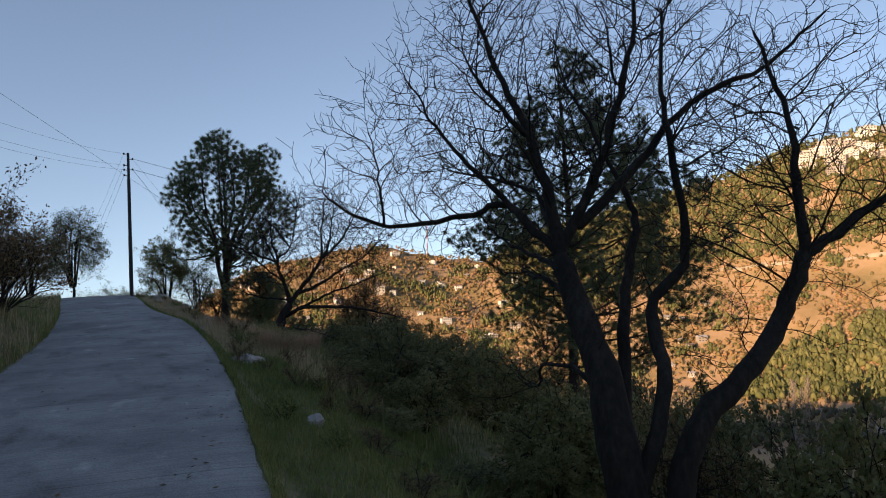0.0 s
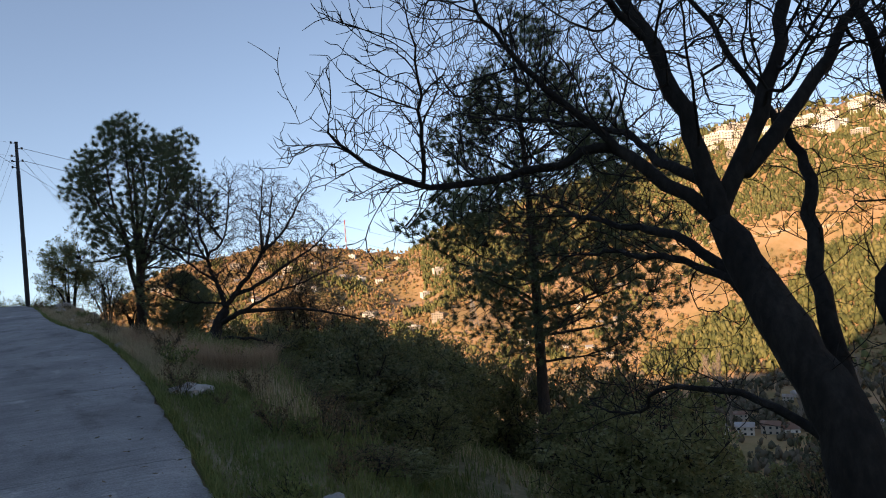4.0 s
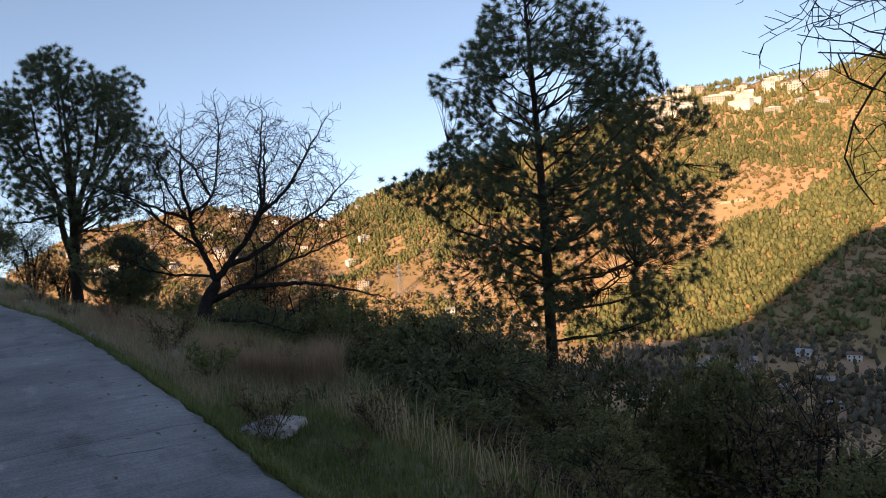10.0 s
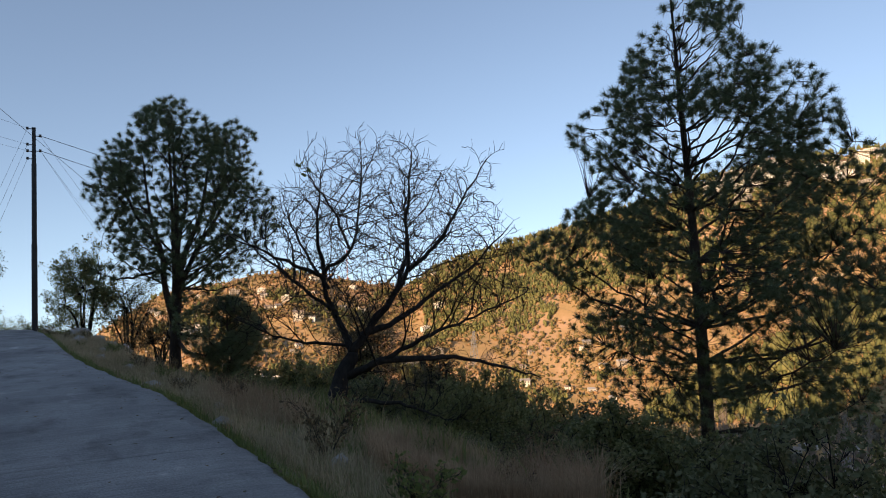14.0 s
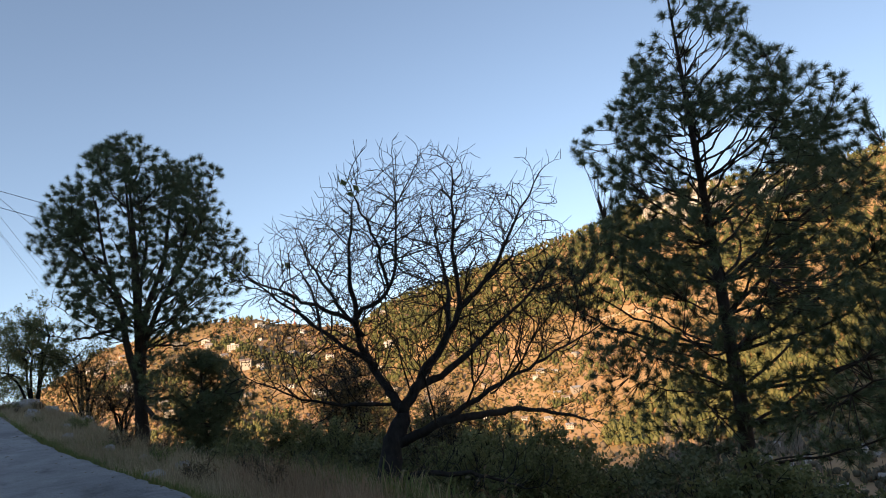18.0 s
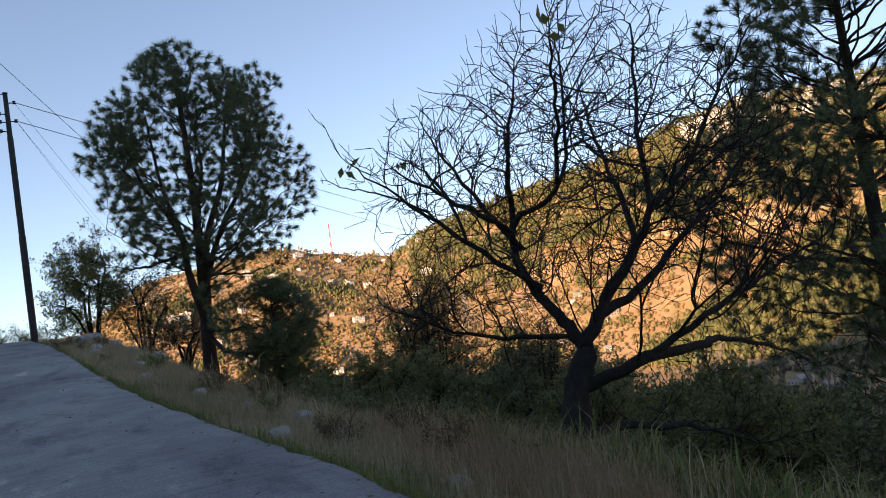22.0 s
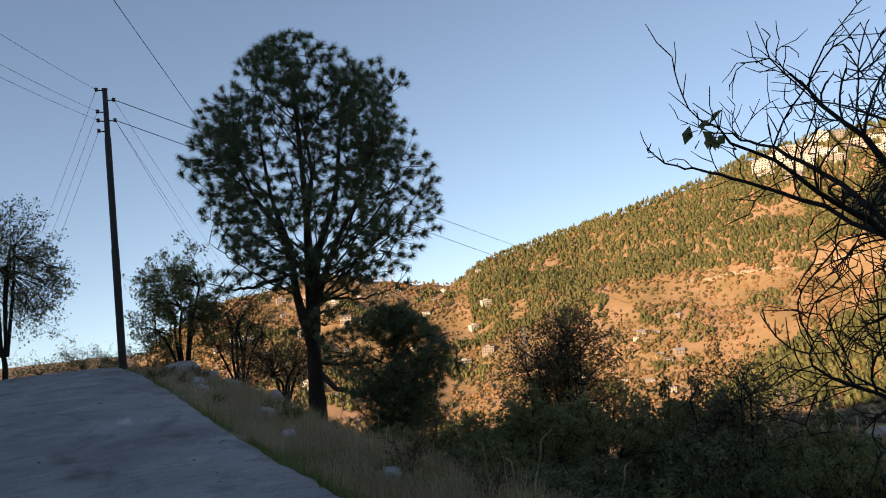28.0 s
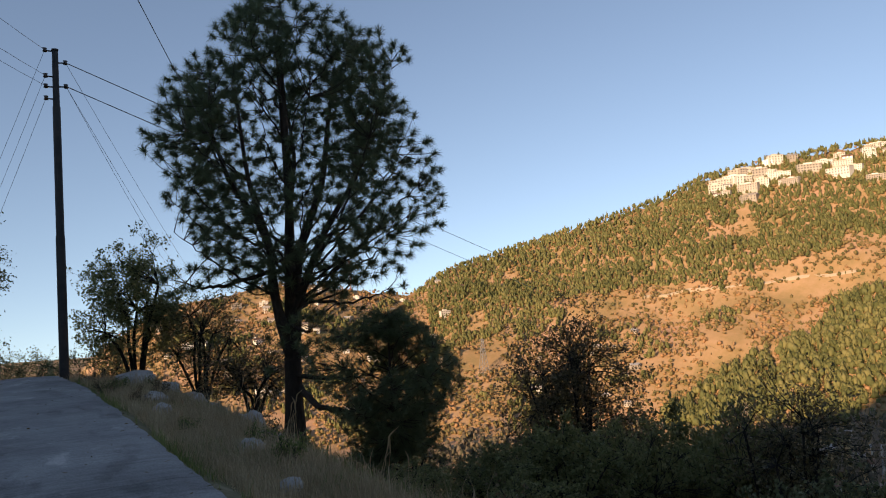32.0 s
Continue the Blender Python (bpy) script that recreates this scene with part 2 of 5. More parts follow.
def tri_ob(name, verts, tris, material, parent=None, smooth=False):
    """A mesh from arrays of points and of triangles."""
    me = bpy.data.meshes.new(name)
    v, t = np.asarray(verts, np.float32), np.asarray(tris, np.int32)
    me.vertices.add(len(v))
    me.vertices.foreach_set("co", v.ravel())
    me.loops.add(t.size)
    me.loops.foreach_set("vertex_index", t.ravel())
    me.polygons.add(len(t))
    me.polygons.foreach_set("loop_start", np.arange(0, t.size, t.shape[1], dtype=np.int32))
    me.polygons.foreach_set("loop_total", np.full(len(t), t.shape[1], np.int32))
    if smooth:
        me.polygons.foreach_set("use_smooth", np.ones(len(t), bool))
    me.materials.append(material)
    me.update(calc_edges=True)
    me.validate()
    ob = new(name, me)
    ob.parent = parent
    return ob


def part(name, bm, material, parent, label=""):
    me = bpy.data.meshes.new(name)
    bm.to_mesh(me)
    bm.free()
    me.materials.append(material)
    ob = new(name, me)
    ob.parent = parent
    if label:
        tagged(ob, label)
    return ob


class Tubes:
    """Gathers tapered tubes along polylines into one mesh."""

    def __init__(self):
        self.v, self.f = [], []

    def add(self, pts, radii, sides=5):
        pts = [Vector(p) for p in pts]
        base = len(self.v)
        side = None
        for i, p in enumerate(pts):
            d = (pts[min(i + 1, len(pts) - 1)] - pts[max(i - 1, 0)]).normalized()
            if side is None:
                side = d.orthogonal().normalized()
            side = (side - d * side.dot(d)).normalized()
            up = d.cross(side)
            for k in range(sides):
                a = 2 * math.pi * k / sides
                self.v.append(p + (side * math.cos(a) + up * math.sin(a)) * radii[i])
            if i:
                o = base + (i - 1) * sides
                for k in range(sides):
                    self.f.append((o + k, o + (k + 1) % sides, o + sides + (k + 1) % sides, o + sides + k))
        self.f.append(tuple(base + (len(pts) - 1) * sides + k for k in range(sides)))

    def object(self, name, material, parent):
        return mesh_ob(name, self.v, self.f, material, parent, smooth=True)


def spline(pts, n):
    """A smooth line through control points."""
    p = [np.array(q, float) for q in pts]
    p = [2 * p[0] - p[1], *p, 2 * p[-1] - p[-2]]
    out = []
    for i in range(1, len(p) - 2):
        for k in range(n):
            t = k / n
            out.append(0.5 * (2 * p[i] + (p[i + 1] - p[i - 1]) * t + (2 * p[i - 1] - 5 * p[i] + 4 * p[i + 1] - p[i + 2]) * t * t + (3 * p[i] - p[i - 1] - 3 * p[i + 1] + p[i + 2]) * t**3))
    out.append(p[-2])
    return [Vector(q) for q in out]


def smooth_step(a, b, x):
    t = np.clip((x - a) / (b - a), 0, 1)
    return t * t * (3 - 2 * t)


# ---- the lie of the land ----
EDGE_Y = [-60, -20, -10, -5, 0, 4, 7, 10, 12.5, 15, 17, 19, 22, 24, 27, 30, 34, 40, 60]
EDGE_R = [-1.5, 1.25, 1.65, 1.86, 2.10, 2.18, 2.15, 2.04, 1.88, 1.48, 1.2, 0.98, 0.76, 0.66, 0.46, 0.3, -0.14, -1.2, -6]
EDGE_L = [-4.9, -2.2, -1.75, -1.5, -1.25, -1.15, -1.15, -1.25, -1.4, -1.6, -1.75, -1.95, -2.3, -2.5, -2.8, -3.1, -3.5, -4.4, -9.2]
RIDGE_AZ = [-30, -1, 3, 7, 9.9, 15.8, 18.4, 20.5, 23.2, 25.9, 27.9, 29.3, 31.5, 34.4, 38.9, 43.1, 45.6, 48.4, 52.6, 57, 60, 63.2, 65.3, 67.7, 75, 120, 150, 170]
RIDGE_EL = [-7.45, -6.45, -1.95, 0.45, 1.1, 2.0, 1.8, 1.3, 0.85, 0.5, 1.75, 2.45, 2.85, 3.65, 4.7, 5.8, 6.4, 7.6, 8.35, 8.55, 8.6, 8.6, 8.9, 9.2, 9.6, 8.65, 1.65, -7.35]
FLOOR = -104.0
R_BASE, R_RIDGE = 545.0, 900.0


def edge_r(y):
    return np.interp(y, EDGE_Y, EDGE_R)


def edge_l(y):
    return np.interp(y, EDGE_Y, EDGE_L)


def road_z(y):
    y = np.asarray(y, float)
    up = 0.03 + 0.023 * np.clip(y, -12, 26)
    crest = up + np.where(y > 26, 0.006 * (np.minimum(y, 34) - 26), 0)
    return crest - 0.075 * np.clip(y - 34, 0, 400)


def wave(x, y, s, k=0):
    return np.sin(x / s * 2.1 + k) * np.sin(y / s * 1.7 + 1.3 * k) * 0.5 + 0.5 * np.sin((x + y) / s * 1.13 + 2.7 * k) * np.sin((x - 0.7 * y) / s * 0.91 + k)


def land(x, y):
    x, y = np.asarray(x, float), np.asarray(y, float)
    er, el, rz = edge_r(y), edge_l(y), road_z(y)
    s = np.maximum(x - er, 0)
    brow = np.interp(y, [-12, -1, 4, 7, 10, 13, 16, 20, 30], [0.95, 1.1, 2.0, 2.4, 2.8, 2.6, 1.7, 1.6, 1.7])
    drop = 0.13 * smooth_step(0, 0.25, s) + 0.17 * np.minimum(s, brow) + 0.75 * np.clip(s - brow, 0, 2.4) + 0.2 * np.clip(s - brow - 2.4, 0, 1.2) + 0.58 * np.clip(s - brow - 3.6, 0, 20) + 0.5 * np.clip(s - brow - 23.6, 0, 110) + 0.27 * np.clip(s - brow - 133.6, 0, 150)
    far = np.clip(y - 38, 0, 500)
    drop = drop + 0.25 * np.minimum(far, 8) + 0.35 * np.clip(far - 8, 0, 200)
    near = rz - drop - 0.02
    near = near + 0.05 * wave(x, y, 0.9) * smooth_step(0.3, 1.2, s) + 0.35 * wave(x, y, 4.5, 2) * smooth_step(5, 12, s) + 2.5 * wave(x, y, 30, 1) * smooth_step(20, 80, s)
    sl = np.maximum(el - x, 0)
    bank = 1 - smooth_step(10, 17, y)
    rise = bank * (0.45 * smooth_step(0.3, 1.2, sl) + 0.5 * np.clip(sl - 1.0, 0, 4))
    hill = np.clip(0.8 * (-x - 26 - 0.27 * np.maximum(0, y - 4)), 0, 400)
    crest = np.interp(y, [-300, -80, -44, -10, 10, 45, 110], [205, 168, 126, 82, 64, 60, 57])
    hill = crest * (1 - np.exp(-hill / 75)) * (1 - smooth_step(230, 420, y)) * (1 - smooth_step(290, 480, -x)) * (1 - smooth_step(300, 560, -y))
    near = near + rise + hill + 0.04 * wave(x, y, 0.8, 3) * smooth_step(0.3, 1.2, sl)
    r = np.hypot(x, y)
    az = np.degrees(np.arctan2(x, y))
    zr = 1.6 + R_RIDGE * np.tan(np.radians(np.interp(az, RIDGE_AZ, RIDGE_EL)))
    p = np.clip((r - R_BASE) / (R_RIDGE - R_BASE), 0, 1)
    rough = 9 * wave(x, y, 45, 4) + 5 * wave(x, y, 19, 6)
    slope = FLOOR + (zr - FLOOR) * (0.85 * p + 0.15 * p * p) + rough * np.sin(math.pi * p) ** 0.8
    slope = np.where(r > R_RIDGE, zr - 0.35 * (r - R_RIDGE), slope)
    slope = np.maximum(slope, FLOOR + 2 * wave(x, y, 60, 5))
    return np.maximum(np.maximum(near, slope), FLOOR + 1.5 * wave(x, y, 50, 7))


def graded(lo, a, b, hi, step, grow, most):
    mid = list(np.arange(a, b, step))
    up, w = [b], step
    while up[-1] < hi:
        w = min(w * grow, most)
        up.append(up[-1] + w)
    down, w = [a], step
    while down[-1] > lo:
        w = min(w * grow, most)
        down.append(down[-1] - w)
    return np.array(down[:0:-1] + mid + up)


def ground_material():
    m = bpy.data.materials.new("hillside_soil")
    m.use_nodes = True
    t = m.node_tree
    b = t.nodes["Principled BSDF"]
    b.inputs["Roughness"].default_value = 0.95
    b.inputs["Specular IOR Level"].default_value = 0.1
    co = t.nodes.new("ShaderNodeTexCoord")

    def ramp(scale, detail, stops):
        n = t.nodes.new("ShaderNodeTexNoise")
        n.inputs["Scale"].default_value = scale
        n.inputs["Detail"].default_value = detail
        n.inputs["Roughness"].default_value = 0.7
        t.links.new(co.outputs["Object"], n.inputs["Vector"])
        r = t.nodes.new("ShaderNodeValToRGB")
        while len(r.color_ramp.elements) < len(stops):
            r.color_ramp.elements.new(0.5)
        for i, (p, c) in enumerate(stops):
            r.color_ramp.elements[i].position = p
            r.color_ramp.elements[i].color = (*c, 1)
        t.links.new(n.outputs["Fac"], r.inputs[0])
        return n, r

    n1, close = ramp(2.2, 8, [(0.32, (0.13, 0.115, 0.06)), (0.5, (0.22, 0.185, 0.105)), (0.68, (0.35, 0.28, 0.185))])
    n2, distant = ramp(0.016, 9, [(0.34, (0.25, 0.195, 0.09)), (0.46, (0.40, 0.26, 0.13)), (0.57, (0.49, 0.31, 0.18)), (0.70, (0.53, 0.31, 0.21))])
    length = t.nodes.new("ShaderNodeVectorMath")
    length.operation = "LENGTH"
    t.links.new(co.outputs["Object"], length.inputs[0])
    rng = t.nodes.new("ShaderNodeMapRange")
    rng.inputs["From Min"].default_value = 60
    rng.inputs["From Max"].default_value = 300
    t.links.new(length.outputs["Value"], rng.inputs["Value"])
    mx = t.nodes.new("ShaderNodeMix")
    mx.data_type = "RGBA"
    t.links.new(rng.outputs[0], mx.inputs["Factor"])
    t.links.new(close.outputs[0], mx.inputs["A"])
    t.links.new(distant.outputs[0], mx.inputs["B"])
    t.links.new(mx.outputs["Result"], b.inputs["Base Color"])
    bp = t.nodes.new("ShaderNodeBump")
    bp.inputs["Strength"].default_value = 0.7
    bp.inputs["Distance"].default_value = 0.06
    t.links.new(n1.outputs["Fac"], bp.inputs["Height"])
    t.links.new(bp.outputs[0], b.inputs["Normal"])
    return m


SOIL = ground_material()
gx = graded(-1400, -8, 16, 2200, 0.33, 1.06, 17)
gy = graded(-1200, -14, 42, 2400, 0.4, 1.06, 17)
GX, GY = np.meshgrid(gx, gy)
GZ = land(GX, GY)
ny, nx = GX.shape
idx = np.arange(ny * nx).reshape(ny, nx)
quads = np.stack([idx[:-1, :-1], idx[:-1, 1:], idx[1:, 1:], idx[1:, :-1]], -1).reshape(-1, 4)
# the road's own bed lies under its slabs
inside = (GX > edge_l(GY) + 0.15) & (GX < edge_r(GY) - 0.15) & (np.abs(GY) < 60)
GZ = np.where(inside, GZ - 0.1, GZ)
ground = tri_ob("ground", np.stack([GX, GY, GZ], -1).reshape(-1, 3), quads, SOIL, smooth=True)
tagged(ground, "steep grassy hillside falling to a wide wooded valley", "ground", kind="structure")

# ---- road ----
road = new("road")
tagged(road, "narrow grey concrete lane with rough worn surface", "road", kind="structure")
rng = random.Random(5)


def slab(y0, y1):
    n = max(2, int((y1 - y0) / 0.16))
    m = 15
    v, f = [], []
    for i in range(n + 1):
        y = y0 + (y1 - y0) * i / n
        a, b = float(edge_l(y)), float(edge_r(y))
        b += 0.045 * noise.noise((0, y * 1.3, 3)) + 0.04 * noise.noise((0, y * 4.1, 7)) + 0.02 * noise.noise((0, y * 11, 9))
        a += 0.06 * noise.noise((5, y * 1.1, 3))
        z = float(road_z(y))
        for k in range(m + 1):
            u = k / m
            x = a + (b - a) * u
            v.append((x, y, z + 0.02 * math.sin(math.pi * u) + 0.008 * noise.noise((x * 1.7, y * 1.7, 1)) + 0.004 * noise.noise((x * 5, y * 5, 2)) - (0.018 if k in (0, m) else 0) - (0.006 if i in (0, n) else 0)))
    w = m + 1
    for i in range(n):
        for k in range(m):
            f.append((i * w + k, i * w + k + 1, (i + 1) * w + k + 1, (i + 1) * w + k))
    rim = [k for k in range(w)] + [i * w + m for i in range(1, n + 1)] + [n * w + k for k in range(m - 1, -1, -1)] + [i * w for i in range(n - 1, 0, -1)]
    low = len(v)
    for k in rim:
        x, y, z = v[k]
        v.append((x, y, z - 0.16))
    for k in range(len(rim)):
        j = (k + 1) % len(rim)
        f.append((rim[k], low + k, low + j, rim[j]))
    ob = mesh_ob("slab", v, f, CONCRETE, road, smooth=False)
    return ob


y = -30.0
while y < 46:
    step = rng.uniform(3.6, 4.6)
    slab(y + 0.006, y + step - 0.006)
    y += step

# ---- trees ----


# the least thickness of a twig
TWIG = [0.003]


def twiggy(tubes, rnd, start, way, length, radius, level, lift=0.05, wander=0.14, kids=(7, 6, 5), shrink=0.66, tips=None, droop=0.0):
    """A limb that wanders and forks into finer ones."""
    n = 6 if level < 2 else 4
    pts, d, p = [Vector(start)], Vector(way).normalized(), Vector(start)
    for i in range(n):
        bend = wander * (1.0 if level == 0 else 0.7)
        d = (d + Vector((rnd.gauss(0, bend), rnd.gauss(0, bend), rnd.gauss(0, bend) + lift - droop)) * 0.6).normalized()
        p = p + d * length / n
        pts.append(p.copy())
    radii = [max(TWIG[0] * 0.7, radius * (1 - 0.8 * i / n)) for i in range(n + 1)]
    tubes.add(pts, radii, 6 if level == 0 else 4 if level == 1 else 3)
    if level < len(kids):
        branch_off(tubes, rnd, pts, radii, length, level, lift, wander, kids, shrink, tips, droop)
    elif tips is not None:
        tips.extend(((pts[-1], d), (pts[-2], d), (pts[1], d)))


def branch_off(tubes, rnd, pts, radii, length, level, lift, wander, kids, shrink, tips, droop, first=0.2):
    n = len(pts) - 1
    for c in range(kids[level]):
        u = first + (1 - first) * (c + rnd.random()) / kids[level]
        i = min(int(u * n), n - 1)
        a = pts[i].lerp(pts[i + 1], u * n - i)
        d = (pts[i + 1] - pts[i]).normalized()
        out = d.orthogonal().normalized()
        out.rotate(Matrix.Rotation(rnd.uniform(0, 2 * math.pi), 3, d))
        lean = rnd.uniform(0.45, 0.9)
        way = d * math.cos(lean) + out * math.sin(lean) + Vector((0, 0, lift))
        twiggy(tubes, rnd, a, way, length * shrink * rnd.uniform(0.65, 1.2) * (1.1 - 0.45 * u), max(TWIG[0], radii[i] * 0.5), level + 1, lift, wander, kids, shrink, tips, droop)


def leaf_mesh(name, spots, material, parent, size, rnd, per=1, spread=0.0):
    """Small folded leaves at (place, way) spots, one mesh."""
    r = np.random.RandomState(rnd.randrange(1 << 30))
    c = np.repeat(np.array([tuple(p) for p, _ in spots]), per, 0)
    n = len(c)
    c = c + r.normal(0, 1, (n, 3)) * spread
    u = r.normal(0, 1, (n, 3))
    u /= np.linalg.norm(u, axis=1)[:, None]
    w = np.cross(u, r.normal(0, 1, (n, 3)))
    w /= np.linalg.norm(w, axis=1)[:, None]
    k = np.cross(u, w)
    s = size * r.uniform(0.6, 1.3, (n, 1))
    v = np.stack([c, c + u * s * 0.5 + w * s * 0.28 + k * s * 0.08, c + u * s, c + u * s * 0.5 - w * s * 0.28 + k * s * 0.08], 1).reshape(-1, 3)
    q = np.arange(4 * n).reshape(n, 4)
    return tri_ob(name, v, np.concatenate([q[:, [0, 1, 2]], q[:, [0, 2, 3]]]), material, parent)


def needle_mesh(name, tufts, material, parent, length, width, count, rnd):
    """Brush-like tufts of long thin needles round the shoot ends (place, way)."""
    r = np.random.RandomState(rnd.randrange(1 << 30))
    c = np.array([tuple(p) for p, _ in tufts])
    d = np.array([tuple(w) for _, w in tufts])
    size = np.repeat(r.uniform(0.75, 1.15, (len(c), 1)), count, 0)
    d = np.repeat(d, count, 0)
    c = np.repeat(c, count, 0)
    n = len(c)
    c = c - d * r.uniform(0, 0.16, (n, 1)) * size
    a = r.normal(0, 1, (n, 3))
    a /= np.linalg.norm(a, axis=1)[:, None]
    w = a + d * r.uniform(0.35, 1.15, (n, 1))
    w /= np.linalg.norm(w, axis=1)[:, None]
    s = np.cross(w, r.normal(0, 1, (n, 3)))
    s /= np.linalg.norm(s, axis=1)[:, None]
    ln = length * r.uniform(0.75, 1.1, (n, 1)) * size
    end = c + w * ln
    end[:, 2] -= 0.12 * ln[:, 0]
    v = np.stack([c - s * width / 2, c + s * width / 2, end], 1).reshape(-1, 3)
    return tri_ob(name, v, np.arange(3 * n).reshape(n, 3), material, parent)


def pine(name, label, foot, stems, profile, centre, seed, boughs, tuft_len=0.24, needles=80, width=0.011, reach=(0.2, 1.0), lean=(0, 0), rough=0.2, count=1500, spacing=0.36, shell=0.5, gap=-0.2, twin=1.0, hollow=(), top_heavy=0.5, low=()):
    """A pine: stems as control lines, boughs that climb to a profile of (height, radius), and shoots on them with a brush of needles at each end."""
    rnd = random.Random(seed)
    thing = new(name)
    thing.location = foot
    tagged(thing, label, "tree")
    o = Vector(foot)
    trunk, lines = Tubes(), []
    for pts, r0, r1 in stems:
        line = spline([Vector(p) - o for p in pts], 6)
        radii = [r0 + (r1 - r0) * (i / (len(line) - 1)) ** 0.8 for i in range(len(line))]
        trunk.add(line, [q * rnd.uniform(0.95, 1.06) for q in radii], 10)
        lines.append((line, radii))
    hs, rs = [h for h, _ in profile], [r for _, r in profile]
    tufts = []

    def clear(p):
        return all((p + o - Vector(h[:3])).length > h[3] for h in hollow)

    def brush(t, s, way, ln):
        """A shoot from s, bent upward, with a tuft at its end and others beside it."""
        way = way.normalized()
        end = s + way * ln + Vector((0, 0, 0.22 * ln))
        if not clear(end):
            return
        mid = s + way * ln * 0.55 + Vector((rnd.gauss(0, 0.03), rnd.gauss(0, 0.03), 0.02 * ln))
        t.add([s, mid, end], [0.007 + 0.006 * ln, 0.007, 0.005], 4)
        d = ((end - mid).normalized() + Vector((0, 0, 0.35))).normalized()
        tufts.append((end, d))
        n = int(twin + rnd.random())
        for k in range(n):
            a = s.lerp(mid, 0.5).lerp(end, rnd.uniform(0.1, 0.85))
            q = d.orthogonal().normalized()
            q.rotate(Matrix.Rotation(rnd.uniform(0, 6.283), 3, d))
            e = a + (q + d * 0.7 + Vector((0, 0, 0.25))) * rnd.uniform(0.12, 0.3)
            t.add([a, e], [0.005, 0.004], 3)
            tufts.append((e, ((e - a).normalized() + Vector((0, 0, 0.4))).normalized()))

    def spot():
        """A place in the crown's outer part, where the crown has no gap."""
        while True:
            up = rnd.random()
            h = hs[0] + (hs[-1] - hs[0]) * up
            rad = float(np.interp(h, hs, rs))
            if rnd.random() * max(rs) > (rad + 0.4) * (1 - top_heavy + top_heavy * 1.4 * up):
                continue
            a = rnd.uniform(0, 6.283)
            rad *= 1 + rough * noise.noise((math.cos(a) * 1.4 + seed, math.sin(a) * 1.4, h * 0.5))
            rad *= 1.04 - shell * rnd.random() ** 1.4
            p = Vector((centre[0] + lean[0] * up + math.cos(a) * rad, centre[1] + lean[1] * up + math.sin(a) * rad, h)) - o
            if noise.noise(p * 0.55 + Vector((seed, 3, 1))) > gap and clear(p):
                return p

    wood, knots, owner = [], [], []

    def bough(s, end, r0, sag):
        far = (end - s).length
        side = Vector((rnd.gauss(0, 0.07), rnd.gauss(0, 0.07), 0)) * far
        line = spline([s, s.lerp(end, 0.4) + side + Vector((0, 0, -sag * far)), s.lerp(end, 0.75) + side * 0.5 + Vector((0, 0, -sag * 0.8 * far)), end], 5)
        line = [p + Vector((rnd.gauss(0, 0.025), rnd.gauss(0, 0.025), rnd.gauss(0, 0.025))) for p in line]
        t = Tubes()
        n = len(line) - 1
        t.add(line, [r0 * (1 - 0.8 * k / n) for k in range(n + 1)], 6)
        for p in line[n // 2 - 1:]:
            knots.append(tuple(p))
            owner.append(len(wood))
        wood.append(t)

    for b in range(boughs):
        line, radii = lines[b % len(lines)]
        for trial in range(60):
            up = (b // len(lines) + rnd.random()) / (boughs / len(lines))
            up = up ** (1 - 0.45 * top_heavy)
            h = hs[0] + (hs[-1] - hs[0]) * up
            a = b * 2.4 + rnd.uniform(-0.5, 0.5)
            rad = float(np.interp(h, hs, rs)) * rnd.uniform(0.72, 1.0)
            rad *= 1 + rough * noise.noise((math.cos(a) * 1.4 + seed, math.sin(a) * 1.4, h * 0.5))
            end = Vector((centre[0] + lean[0] * up + math.cos(a) * rad, centre[1] + lean[1] * up + math.sin(a) * rad, h)) - o
            if clear(end):
                break
        if len(lines) > 1:
            line, radii = min(lines, key=lambda q: min((end - p).length + 0.9 * max(0.0, p.z - end.z + 0.6 * (end - p).length) for p in q[0]) * rnd.uniform(0.8, 1.25))
        k = reach[0] + (reach[1] - reach[0]) * up
        best = min(range(1, len(line)), key=lambda i: abs(line[i].z - (end.z - k * math.hypot(end.x - line[i].x, end.y - line[i].y))))
        s = line[min(best, len(line) - 2)]
        far = (end - s).length
        bough(s, end, min(radii[best] * 0.5, 0.010 + 0.009 * far), rnd.uniform(0.0, 0.13))
    for a, b, r0 in low:
        bough(Vector(a) - o, Vector(b) - o, r0, 0.1)
    for line, _ in lines:
        brush(trunk, line[-1], line[-1] - line[-2], 0.3)
        for p in line[-4:]:
            for k in range(2):
                brush(trunk, p, Vector((rnd.gauss(0, 1), rnd.gauss(0, 1), 0.6)), 0.3)
    ends = np.array(knots)
    taken = np.full((count + len(tufts) + 1, 3), 1e6)
    made = 0
    # tufts keep apart from one another, each on a shoot from the nearest bough
    places = [spot() for _ in range(count * 3)]
    for a, b, _ in low:
        q = Vector(b) - o
        places += [q + Vector((rnd.gauss(0, 0.4), rnd.gauss(0, 0.4), rnd.gauss(0.1, 0.3))) for _ in range(16)]
